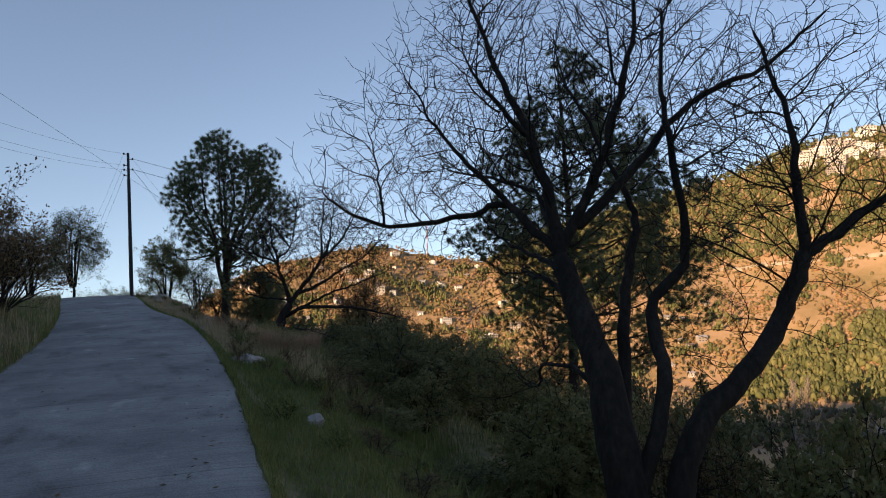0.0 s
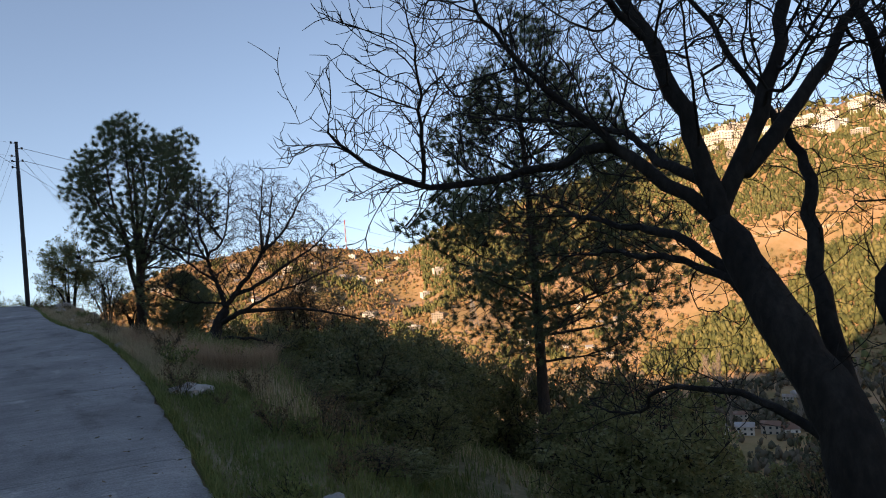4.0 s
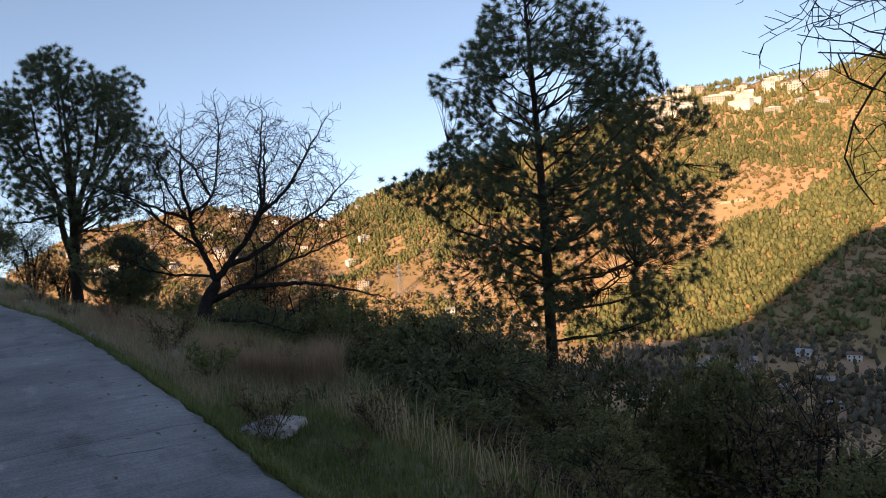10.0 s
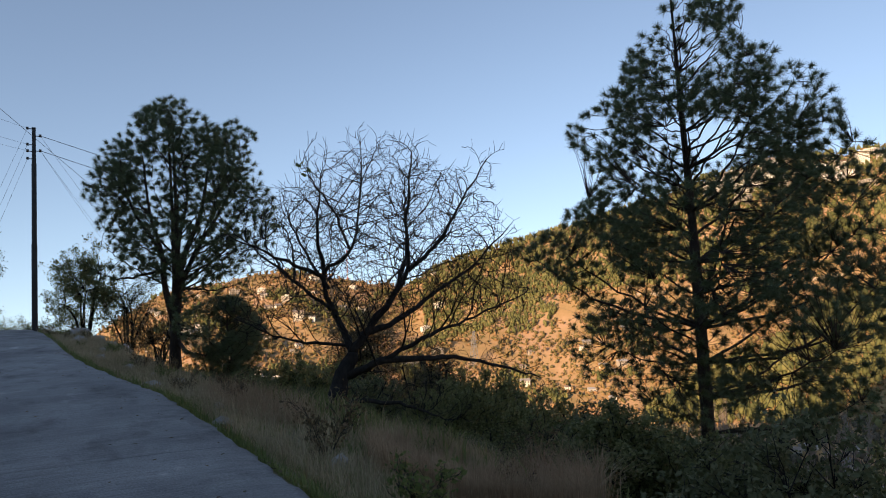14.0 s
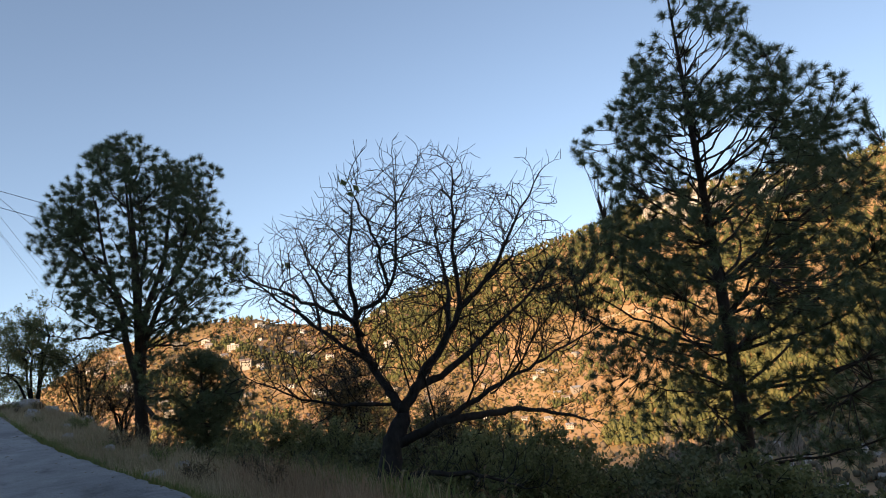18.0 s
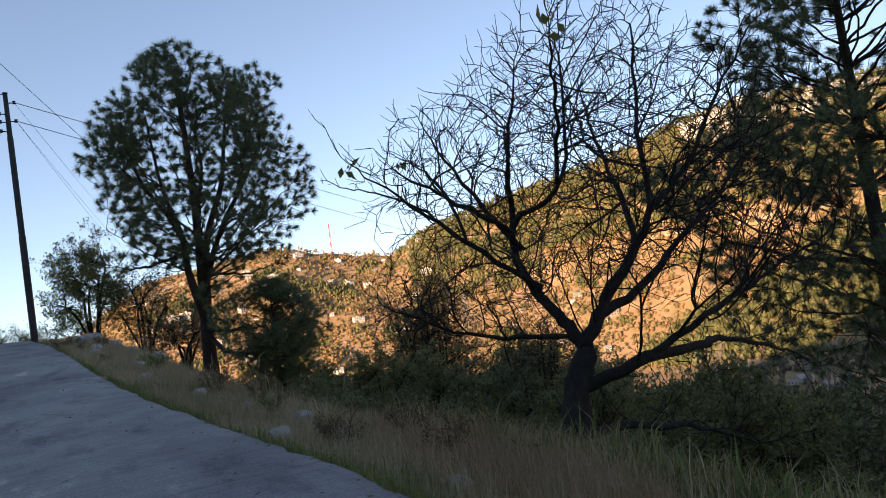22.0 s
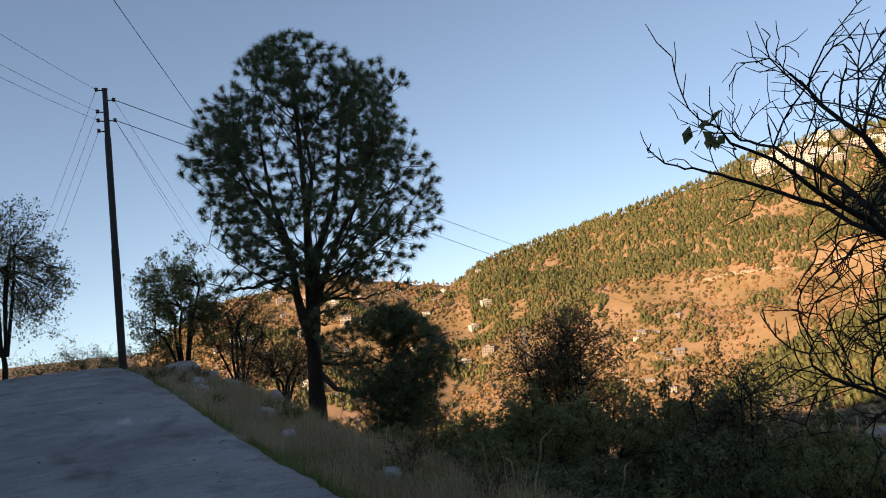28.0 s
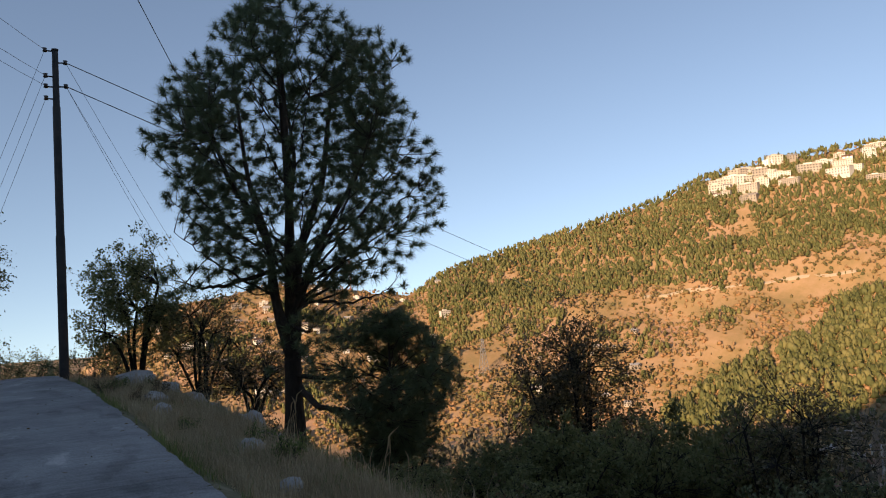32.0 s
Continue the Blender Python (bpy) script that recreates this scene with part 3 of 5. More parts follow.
    for p in places:
        if made >= count:
            break
        here = np.array(p)
        if ((taken[:made] - here) ** 2).sum(1).min(initial=9) < (spacing * rnd.uniform(0.75, 1.2)) ** 2:
            continue
        d = ends - here
        k = int(np.argmin(np.linalg.norm(d, axis=1) + 0.6 * np.maximum(0, d[:, 2])))
        q = Vector(ends[k])
        ln = (p - q).length
        if ln > 1.9:
            continue
        mid = q.lerp(p, 0.55) + Vector((rnd.gauss(0, 0.06), rnd.gauss(0, 0.06), rnd.gauss(-0.05, 0.05))) * ln
        wood[owner[k]].add([q, mid, p], [0.006 + 0.007 * ln, 0.008, 0.006], 4)
        tufts.append((p, ((p - mid).normalized() + Vector((0, 0, 0.45))).normalized()))
        taken[made] = here
        made += 1
    trunk.object("trunk", BARK_PINE, thing)
    for t in wood:
        t.object("bough", BARK_PINE, thing)
    needle_mesh("crown", tufts, NEEDLE, thing, tuft_len, width, needles, rnd)
    return thing


def grown_tree(name, label, foot, limbs, cloud, seed, step, kill, least=0.003, lift=0.08, spur=0.5, spur_len=0.22, material=None, power=2.15, jitter=0.08, heart=(0, 0, 0)):
    """A leafless tree: main limbs as lines of (points, thick end, thin end), from which finer branches grow towards a cloud of points, with short spurs."""
    rnd = random.Random(seed)
    thing = new(name)
    thing.location = foot
    tagged(thing, label, "tree")
    o = np.array(foot, float)
    place, parent, owner, given = [], [], [], []
    for k, (pts, r0, r1) in enumerate(limbs):
        line = [np.array(p) for p in spline(pts, 5)]
        back = -1
        if k:
            back = int(np.argmin([np.linalg.norm(q - line[0]) for q in place]))
        for i, p in enumerate(line):
            if k and i == 0 and np.linalg.norm(place[back] - p) < 0.03:
                continue
            j = 0 if i in (0, len(line) - 1) else 0.014
            place.append(p + np.array([rnd.gauss(0, j), rnd.gauss(0, j), rnd.gauss(0, j)]))
            parent.append(back)
            owner.append(k)
            given.append((r0 + (r1 - r0) * i / (len(line) - 1)) * rnd.uniform(0.93, 1.08))
            back = len(place) - 1
    cloud = np.array(cloud, float)
    far = np.full(len(cloud), 1e9)
    near = np.zeros(len(cloud), int)
    fresh = range(len(place))
    for turn in range(90):
        for i in fresh:
            d = np.linalg.norm(cloud - place[i], axis=1)
            better = d < far
            far[better], near[better] = d[better], i
        live = far > kill
        cloud, far, near = cloud[live], far[live], near[live]
        if not len(cloud):
            break
        fresh = []
        for i in np.unique(near):
            pull = cloud[near == i] - place[i]
            way = (pull / np.linalg.norm(pull, axis=1)[:, None]).sum(0)
            size = np.linalg.norm(way)
            if size < 0.2:
                way = pull[0]
                size = np.linalg.norm(way)
            way = way / size + np.array([rnd.gauss(0, jitter), rnd.gauss(0, jitter), rnd.gauss(0, jitter) + lift])
            away = place[i] - np.array(heart)
            way = way + 0.5 * away / np.linalg.norm(away)
            if parent[i] >= 0:
                run = place[i] - place[parent[i]]
                way = way + 0.65 * run / max(1e-6, np.linalg.norm(run))
            spot = place[i] + way / np.linalg.norm(way) * step
            mine = near == i
            if np.linalg.norm(cloud[mine] - spot, axis=1).min() > far[mine].min():
                goal = cloud[mine][int(np.argmin(far[mine]))] - place[i]
                spot = place[i] + goal / np.linalg.norm(goal) * step
            place.append(spot)
            parent.append(int(i))
            owner.append(owner[i])
            given.append(0.0)
            fresh.append(len(place) - 1)
    n = len(place)
    kids = [[] for _ in range(n)]
    for i, p in enumerate(parent):
        if p >= 0:
            kids[p].append(i)
    load = np.zeros(n)
    for i in range(n - 1, -1, -1):
        if not kids[i] or not load[i]:
            load[i] = max(load[i], least**power)
        if given[i] == 0 and parent[i] >= 0:
            load[parent[i]] += load[i]
    radius = [given[i] or load[i] ** (1 / power) for i in range(n)]
    for i in range(n):
        if given[i] == 0:
            radius[i] = min(radius[i], radius[parent[i]] * (0.62 if given[parent[i]] else 0.97))
            radius[i] = max(radius[i], least)
    meshes = [Tubes() for _ in limbs]
    for i in range(n):
        p = parent[i]
        main = p >= 0 and owner[p] == owner[i] and max((c for c in kids[p] if owner[c] == owner[i]), key=lambda c: radius[c] + (given[c] > 0)) == i
        if main:
            continue
        chain = [i] if p < 0 else [p, i]
        while True:
            nxt = [c for c in kids[chain[-1]] if owner[c] == owner[i]]
            if not nxt:
                break
            chain.append(max(nxt, key=lambda c: radius[c] + (given[c] > 0)))
        rr = [radius[c] for c in chain]
        if p >= 0:
            rr[0] = rr[1]
        rr[-1] *= 0.7
        thick = max(rr)
        meshes[owner[i]].add([place[c] - o for c in chain], rr, 10 if thick > 0.05 else 6 if thick > 0.012 else 4 if thick > 0.006 else 3)
    for i in range(n):
        if radius[i] > 0.022 or parent[i] < 0 or rnd.random() > spur:
            continue
        d = Vector(place[i] - place[parent[i]]).normalized()
        q = d.orthogonal().normalized()
        q.rotate(Matrix.Rotation(rnd.uniform(0, 6.283), 3, d))
        a = Vector(place[i] - o)
        ln = spur_len * rnd.uniform(0.25, 1.0) ** 1.5
        way = q + d * rnd.uniform(0.3, 1.2) + Vector((0, 0, 0.25))
        b = a + way.normalized() * ln * 0.5
        c = b + (way.normalized() + Vector((rnd.gauss(0, 0.2), rnd.gauss(0, 0.2), rnd.gauss(0.15, 0.2)))).normalized() * ln * 0.5
        meshes[owner[i]].add([a, b, c], [least, least * 0.9, least * 0.6], 3)
    for k, t in enumerate(meshes):
        t.object("trunk" if k == 0 else "limb", material or BARK_BARE, thing)
    return thing


def dome_cloud(rnd, count, centre, radii, floor=-0.2, inner=0.35, lines=(), about=0.6):
    """Points that fill the outer part of a dome, and others near given lines."""
    out = []
    while len(out) < count:
        v = Vector((rnd.gauss(0, 1), rnd.gauss(0, 1), rnd.gauss(0, 1))).normalized()
        if v.z < floor:
            continue
        k = (inner**3 + (1 - inner**3) * rnd.random()) ** (1 / 3)
        k *= 1 + 0.16 * noise.noise(v * 2.3)
        out.append((centre[0] + v.x * radii[0] * k, centre[1] + v.y * radii[1] * k, centre[2] + v.z * radii[2] * k))
    for pts, n in lines:
        line = spline(pts, 6)
        for _ in range(n):
            p = line[rnd.randrange(len(line) // 4, len(line))]
            out.append((p.x + rnd.gauss(0, about), p.y + rnd.gauss(0, about), p.z + rnd.gauss(0.1, about * 0.8)))
    return out


FIRST = [
    ([(5.55, -4.0, -2.6), (5.48, -3.8, -1.0), (5.45, -3.55, 0.05), (5.47, -3.13, 0.78), (5.49, -2.62, 1.6)], 0.25, 0.125),
    ([(5.49, -2.62, 1.6), (5.49, -2.36, 2.43), (5.39, -2.04, 3.27), (5.25, -1.7, 3.98), (5.0, -1.3, 5.2)], 0.085, 0.02),
    ([(5.47, -2.55, 1.68), (5.26, -1.82, 2.24), (4.83, -1.44, 2.16), (4.07, -1.17, 2.05), (3.49, -1.15, 2.19), (3.09, -1.13, 2.49)], 0.055, 0.010),
    ([(5.5, -2.6, 1.62), (5.96, -2.76, 2.54), (6.29, -2.8, 3.47), (6.54, -2.78, 4.29), (6.7, -2.6, 5.4)], 0.07, 0.015),
    ([(5.73, -2.69, 1.95), (6.54, -2.77, 2.66), (7.35, -2.78, 3.43), (8.31, -3.06, 3.89), (9.2, -3.2, 4.6)], 0.065, 0.015),
    ([(5.48, -3.75, -0.75), (5.9, -3.2, 0.5), (6.28, -2.8, 1.32), (6.62, -2.57, 2.0), (6.59, -2.25, 2.6), (6.3, -1.6, 3.9)], 0.085, 0.018),
    ([(5.5, -3.85, -1.0), (5.95, -3.8, 0.25), (6.15, -3.38, 0.97), (6.61, -3.45, 1.61), (6.73, -3.13, 2.84), (6.87, -2.83, 3.53), (7.2, -2.5, 4.6)], 0.09, 0.018),
    ([(5.45, -3.1, 0.85), (5.75, -2.05, 1.45), (5.95, -1.18, 1.64), (6.05, -0.38, 1.8), (6.0, 0.3, 2.1)], 0.05, 0.012),
    ([(5.47, -2.9, 1.1), (5.63, -2.15, 1.31), (5.76, -1.5, 1.37), (6.0, -0.8, 1.42), (6.2, 0.2, 1.35)], 0.04, 0.010),
    ([(5.5, -2.5, 1.9), (5.83, -1.72, 2.2), (5.98, -1.23, 2.5), (5.8, -0.3, 2.8), (5.6, 0.9, 3.1)], 0.05, 0.012),
    ([(5.28, -1.9, 2.2), (4.9, -1.5, 2.8), (4.55, -1.3, 3.3), (4.3, -1.2, 3.8)], 0.04, 0.010),
    ([(5.4, -2.1, 3.1), (5.0, -1.95, 3.6), (4.7, -1.9, 4.1)], 0.04, 0.010),
    ([(3.85, -1.16, 2.1), (3.7, -1.5, 2.6), (3.5, -1.8, 3.1)], 0.02, 0.006),
    ([(5.45, -3.5, 0.1), (5.6, -2.6, 0.3), (5.75, -1.7, 0.2), (6.1, -0.9, -0.2), (6.4, 0.0, -0.3)], 0.035, 0.008),
]
rng = random.Random(111)
cloud = dome_cloud(rng, 4200, (6.15, -1.9, 2.7), (2.5, 2.8, 2.9), -0.1, 0.3, [(q[0], 130) for q in FIRST[1:]] + [(FIRST[2][0], 420), (FIRST[12][0], 160), (FIRST[10][0], 120), (FIRST[7][0], 120), (FIRST[9][0], 160)], 0.38)
cloud = [p for p in cloud if p[0] > 2.75]
grown_tree("bare_tree", "large leafless dark tree with many forked stems", (5.5, -3.85, -2.2), FIRST, cloud, 11, 0.10, 0.14, 0.0036, 0.06, 0.9, 0.28, heart=(5.8, -2.5, 1.2))
LEANING = [
    ([(5.75, -4.3, -2.4), (5.8, -4.1, -0.9), (6.14, -4.15, -0.07), (6.71, -4.25, 0.44), (7.19, -4.27, 1.08), (7.4, -4.3, 1.5)], 0.15, 0.085),
    ([(7.4, -4.3, 1.5), (7.45, -4.2, 2.2), (7.6, -4.0, 3.0), (7.5, -3.7, 4.0)], 0.065, 0.016),
    ([(7.4, -4.3, 1.5), (8.0, -4.5, 1.9), (8.8, -4.7, 2.4), (9.6, -4.8, 3.2)], 0.065, 0.016),
]
cloud = dome_cloud(rng, 1300, (7.9, -4.2, 2.0), (1.9, 1.7, 1.9), -0.3, 0.3, [(LEANING[0][0][2:], 60), (LEANING[1][0], 60), (LEANING[2][0], 60)], 0.4)
grown_tree("bare_tree", "leaning leafless tree with a dark crooked stem", (5.75, -4.2, -2.2), LEANING, cloud, 12, 0.10, 0.14, 0.0036, 0.06, 0.9, 0.28, heart=(7.4, -4.3, 0.9))
SECOND = [
    ([(4.45, 13.15, -1.1), (4.6, 13.25, -0.65), (4.82, 13.45, -0.2), (5.0, 13.55, 0.2), (5.2, 13.6, 0.55)], 0.19, 0.125),
    ([(5.2, 13.6, 0.52), (5.6, 13.62, 1.05), (5.95, 13.5, 1.5), (6.24, 13.4, 2.0), (6.3, 13.5, 2.9), (6.5, 13.6, 4.2)], 0.085, 0.012),
    ([(6.24, 13.4, 1.98), (6.75, 13.3, 2.4), (7.2, 13.2, 3.1), (7.7, 12.9, 4.0)], 0.048, 0.010),
    ([(5.2, 13.62, 0.55), (5.2, 14.0, 0.9), (5.15, 14.4, 1.3), (4.98, 14.35, 2.0), (5.35, 13.8, 2.45), (5.6, 13.9, 3.9)], 0.08, 0.012),
    ([(4.98, 14.35, 2.0), (4.75, 13.95, 2.7), (4.7, 13.6, 3.6)], 0.042, 0.010),
    ([(4.98, 14.35, 1.9), (4.3, 14.0, 2.15), (3.7, 13.8, 2.4), (3.1, 13.5, 2.6)], 0.042, 0.008),
    ([(5.3, 13.85, 2.4), (4.7, 13.0, 3.0), (4.2, 12.4, 3.3), (3.85, 11.95, 3.55)], 0.028, 0.005),
    ([(5.15, 14.2, 1.25), (4.5, 14.6, 1.85), (3.85, 15.0, 2.5), (3.44, 15.38, 2.98)], 0.038, 0.005),
    ([(4.5, 14.6, 1.85), (4.7, 15.4, 2.6), (4.75, 16.1, 3.0), (4.73, 16.52, 3.19)], 0.025, 0.005),
    ([(4.4, 14.65, 1.95), (4.2, 15.4, 2.45), (3.8, 15.7, 2.65), (3.4, 15.8, 2.8)], 0.02, 0.005),
    ([(5.45, 13.6, 0.85), (6.2, 13.6, 1.15), (7.0, 13.7, 1.6), (7.9, 13.8, 2.1), (8.6, 13.6, 2.8)], 0.06, 0.010),
    ([(5.0, 13.55, 0.15), (5.5, 13.0, 0.42), (6.4, 13.1, 0.4), (7.4, 13.6, 0.3), (8.6, 13.9, 0.0), (9.6, 14.2, -0.3)], 0.075, 0.014),
    ([(5.5, 13.0, 0.42), (6.3, 12.7, 0.85), (7.2, 12.7, 1.1), (8.2, 12.5, 1.5)], 0.045, 0.010),
    ([(6.05, 13.5, 1.65), (6.7, 14.4, 2.4), (7.0, 15.0, 3.2), (7.2, 15.4, 4.0)], 0.045, 0.010),
    ([(5.05, 14.3, 1.7), (4.7, 14.9, 2.6), (4.6, 15.5, 3.4)], 0.036, 0.010),
    ([(4.75, 13.4, -0.3), (5.3, 12.9, -0.2), (5.9, 12.6, -0.35), (6.4, 12.5, -0.6)], 0.05, 0.010),
    ([(5.2, 13.75, 0.7), (4.5, 14.1, 0.75), (3.9, 14.4, 0.95), (3.3, 14.6, 1.3)], 0.032, 0.007),
]
cloud = dome_cloud(rng, 5000, (5.9, 13.7, 1.5), (2.7, 2.1, 2.85), -0.15, 0.3, [(q[0], 12 if k in (6, 7, 8, 9) else 90) for k, q in enumerate(SECOND) if k], 0.24)
grown_tree("bare_tree", "spreading leafless tree with a leaning forked trunk", (4.6, 13.25, -0.8), SECOND, cloud, 21, 0.10, 0.15, 0.0048, 0.1, 0.8, 0.34, heart=(5.5, 13.6, 0.5))
autumn = bpy.data.objects["bare_tree.002"]
rng = random.Random(400)
for q in ((3.85, 11.95, 3.5), (3.44, 15.38, 2.95), (4.73, 16.52, 3.15)):
    for k in range(8):
        at = Vector(q) - autumn.location + Vector((rng.gauss(0, 0.045), rng.gauss(0, 0.045), rng.gauss(-0.02, 0.04)))
        leaf_mesh("leaf", [(at, None)], LEAF_DARK, autumn, 0.13, rng)

pine("pine_tree", "tall round-crowned pine with several upright stems", (4.8, 31.5, -1.6), [
    ([(4.8, 31.5, -1.9), (4.82, 31.5, 0.2), (4.9, 31.6, 2.6), (4.95, 31.6, 5.0), (4.85, 31.7, 8.9)], 0.30, 0.03),
    ([(4.8, 31.5, 0.7), (4.45, 31.4, 2.2), (4.35, 31.4, 3.5), (3.95, 31.4, 5.0), (3.7, 31.3, 7.2)], 0.16, 0.03),
    ([(4.9, 31.5, 1.1), (5.2, 31.7, 3.2), (5.9, 31.8, 5.0), (6.2, 31.9, 6.6), (6.5, 32.0, 8.2)], 0.15, 0.03),
    ([(4.85, 31.5, 1.6), (5.6, 31.2, 3.5), (6.5, 31.1, 5.0), (7.3, 31.1, 6.6)], 0.12, 0.03),
    ([(4.5, 31.45, 3.0), (4.0, 30.9, 3.9), (3.3, 30.7, 5.0), (2.9, 30.8, 6.4)], 0.10, 0.03),
    ([(4.85, 31.5, 1.9), (4.7, 30.7, 3.8), (4.6, 30.3, 5.6), (4.5, 30.2, 8.0)], 0.12, 0.03),
    ([(4.9, 31.6, 2.4), (5.2, 32.5, 4.2), (5.6, 33.0, 6.0), (5.4, 33.2, 8.0)], 0.11, 0.03),
], [(2.4, 1.3), (3.0, 2.4), (3.8, 2.85), (5.0, 3.05), (6.3, 3.05), (7.3, 2.8), (8.2, 2.35), (9.0, 1.65), (9.6, 0.7)], (5.4, 31.5), 31, 78, reach=(0.5, 1.7), lean=(-0.4, 0), rough=0.4, count=2250, spacing=0.33, shell=0.5, gap=-0.22, needles=116, width=0.0125, tuft_len=0.25, hollow=[(6.05, 31.5, 9.3, 1.0), (6.05, 30.2, 9.2, 0.95), (6.05, 32.8, 9.2, 0.95), (4.9, 31.5, 4.3, 1.5)], top_heavy=0.5, low=[
    ((4.9, 31.4, 0.0), (6.3, 29.9, -0.5), 0.09), ((4.9, 31.4, 0.3), (6.6, 30.2, 0.4), 0.06), ((4.75, 31.4, 1.5), (5.0, 30.4, 1.4), 0.05), ((4.85, 31.4, 1.7), (5.7, 30.7, 1.9), 0.05), ((4.4, 31.4, 2.8), (2.4, 31.0, 2.6), 0.06), ((4.9, 31.6, 2.2), (7.3, 31.2, 2.2), 0.05), ((4.8, 31.4, 1.0), (4.7, 30.6, 0.8), 0.04)])
pine("pine_tree", "tall open pine with dark needles and spreading boughs", (17.7, 16.9, -8.5), [
    ([(17.7, 16.9, -9.0), (18.0, 17.2, -3), (18.4, 17.7, 3.0), (18.4, 17.9, 7.0), (18.3, 18.0, 11.0)], 0.30, 0.03),
], [(-3.2, 2.2), (-1.8, 4.2), (0.0, 5.0), (1.5, 5.2), (3.0, 5.2), (4.5, 4.5), (6.0, 3.6), (7.5, 2.8), (9.0, 2.0), (10.2, 1.3), (11.0, 0.4)], (19.2, 16.7), 32, 105, reach=(0.12, 1.0), rough=0.4, lean=(-0.7, 0.8), count=3700, spacing=0.335, shell=0.6, gap=0.07, needles=96, width=0.0155, tuft_len=0.28, top_heavy=0.9)
pine("young_pine", "bushy dark green young pine on the slope", (6.4, 29.2, -2.2), [
    ([(6.4, 29.2, -2.4), (6.35, 29.2, -0.2), (6.3, 29.1, 1.3)], 0.07, 0.015),
], [(-1.5, 0.7), (-0.7, 1.0), (0.1, 1.15), (0.7, 1.15), (1.2, 0.9), (1.7, 0.3)], (6.35, 29.15), 33, 60, reach=(0.3, 0.9), needles=76, width=0.010, rough=0.9, count=820, spacing=0.16, shell=0.75, gap=-0.5, top_heavy=0.1)


def shrub(name, label, foot, size, seed, material, leaves=2600, leaf=0.075, stems=9, spread=0.1, fork=(6, 5, 4)):
    rnd = random.Random(seed)
    thing = new(name)
    thing.location = foot
    tagged(thing, label, "shrub")
    tips = []
    for k in range(stems):
        tubes = Tubes()
        a = rnd.uniform(0, 2 * math.pi)
        lean = rnd.uniform(0.05, 1.0)
        way = Vector((math.cos(a) * math.sin(lean) * size[0], math.sin(a) * math.sin(lean) * size[1], math.cos(lean) * size[2]))
        twiggy(tubes, rnd, (0.15 * math.cos(a), 0.15 * math.sin(a), 0), way, way.length * rnd.uniform(0.7, 1.0), 0.03, 0, 0.12, 0.28, fork, 0.5, tips)
        tubes.object("stem", BARK_BARE, thing)
    per = max(1, leaves // len(tips))
    leaf_mesh("foliage", tips, material, thing, leaf, rnd, per, spread)
    return thing


def on_land(x, y, sink=0.15):
    return (x, y, float(land(x, y)) - sink)


def canopy(kind, label, category, foot, size, seed, material, clumps, per, leaf, spread=0.2, trunk=0.0, floor=-0.75, stems=9, wood=0.02, hollow=0.5):
    """A bush or small tree: stems that fork to many clumps of leaves in an uneven dome of the given half-widths and height, over a bare trunk."""
    rnd = random.Random(seed)
    thing = new(kind)
    thing.location = foot
    tagged(thing, label, category)
    high = size[2] - trunk
    mid = Vector((0, 0, trunk + high * 0.45))
    spots = []
    while len(spots) < clumps:
        v = Vector((rnd.gauss(0, 1), rnd.gauss(0, 1), rnd.gauss(0, 1))).normalized()
        if v.z < floor:
            continue
        k = (hollow + (1 - hollow) * rnd.random()) * (1 + 0.42 * noise.noise(v * 1.9 + Vector((seed, 0, 0))) + 0.14 * noise.noise(v * 5 + Vector((0, seed, 0))))
        spots.append(mid + Vector((v.x * size[0] * k, v.y * size[1] * k, v.z * high * 0.52 * k)))
    bunches = [Tubes() for _ in range(stems)]
    base = [Vector((0.12 * math.cos(6.283 * k / stems), 0.12 * math.sin(6.283 * k / stems), trunk * 0.8)) for k in range(stems)]
    if trunk:
        t = Tubes()
        t.add(spline([(0, 0, -0.3), (0.05, 0.02, trunk * 0.5), (0, 0, trunk)], 4), [0.09 - 0.004 * k for k in range(9)], 8)
        t.object("trunk", BARK_BARE, thing)
    hubs = []
    for k in range(stems):
        a = 6.283 * (k + rnd.random() * 0.7) / stems
        q = rnd.uniform(0.15, 0.6)
        hub = Vector((math.cos(a) * size[0] * q, math.sin(a) * size[1] * q, trunk + high * rnd.uniform(0.3, 0.75)))
        hubs.append(hub)
        bunches[k].add(spline([base[k] if trunk else base[k] - Vector((0, 0, 0.25)), base[k].lerp(hub, 0.5) + Vector((rnd.gauss(0, 0.08), rnd.gauss(0, 0.08), 0.06 * high)), hub], 4), [wood * (1.6 - 0.08 * i) for i in range(9)], 6)
    tips = []
    for p in spots:
        k = min(range(stems), key=lambda i: (hubs[i] - p).length + 0.5 * max(0.0, hubs[i].z - p.z))
        way = p - hubs[k]
        m = hubs[k].lerp(p, 0.5) + Vector((rnd.gauss(0, 0.1), rnd.gauss(0, 0.1), 0.08)) * way.length
        bunches[k].add([hubs[k], m, p], [wood * 0.5, wood * 0.35, 0.005], 4)
        for j in range(5):
            e = p + Vector((rnd.gauss(0, spread), rnd.gauss(0, spread), rnd.gauss(0.05, spread)))
            bunches[k].add([m.lerp(p, rnd.uniform(0.3, 1.0)), e], [0.005, 0.003], 3)
            tips.append((e, None))
    for t in bunches:
        t.object("stem", BARK_BARE, thing)
    leaf_mesh("foliage", tips, material, thing, leaf, rnd, max(1, per // 5), spread * 0.42)
    return thing


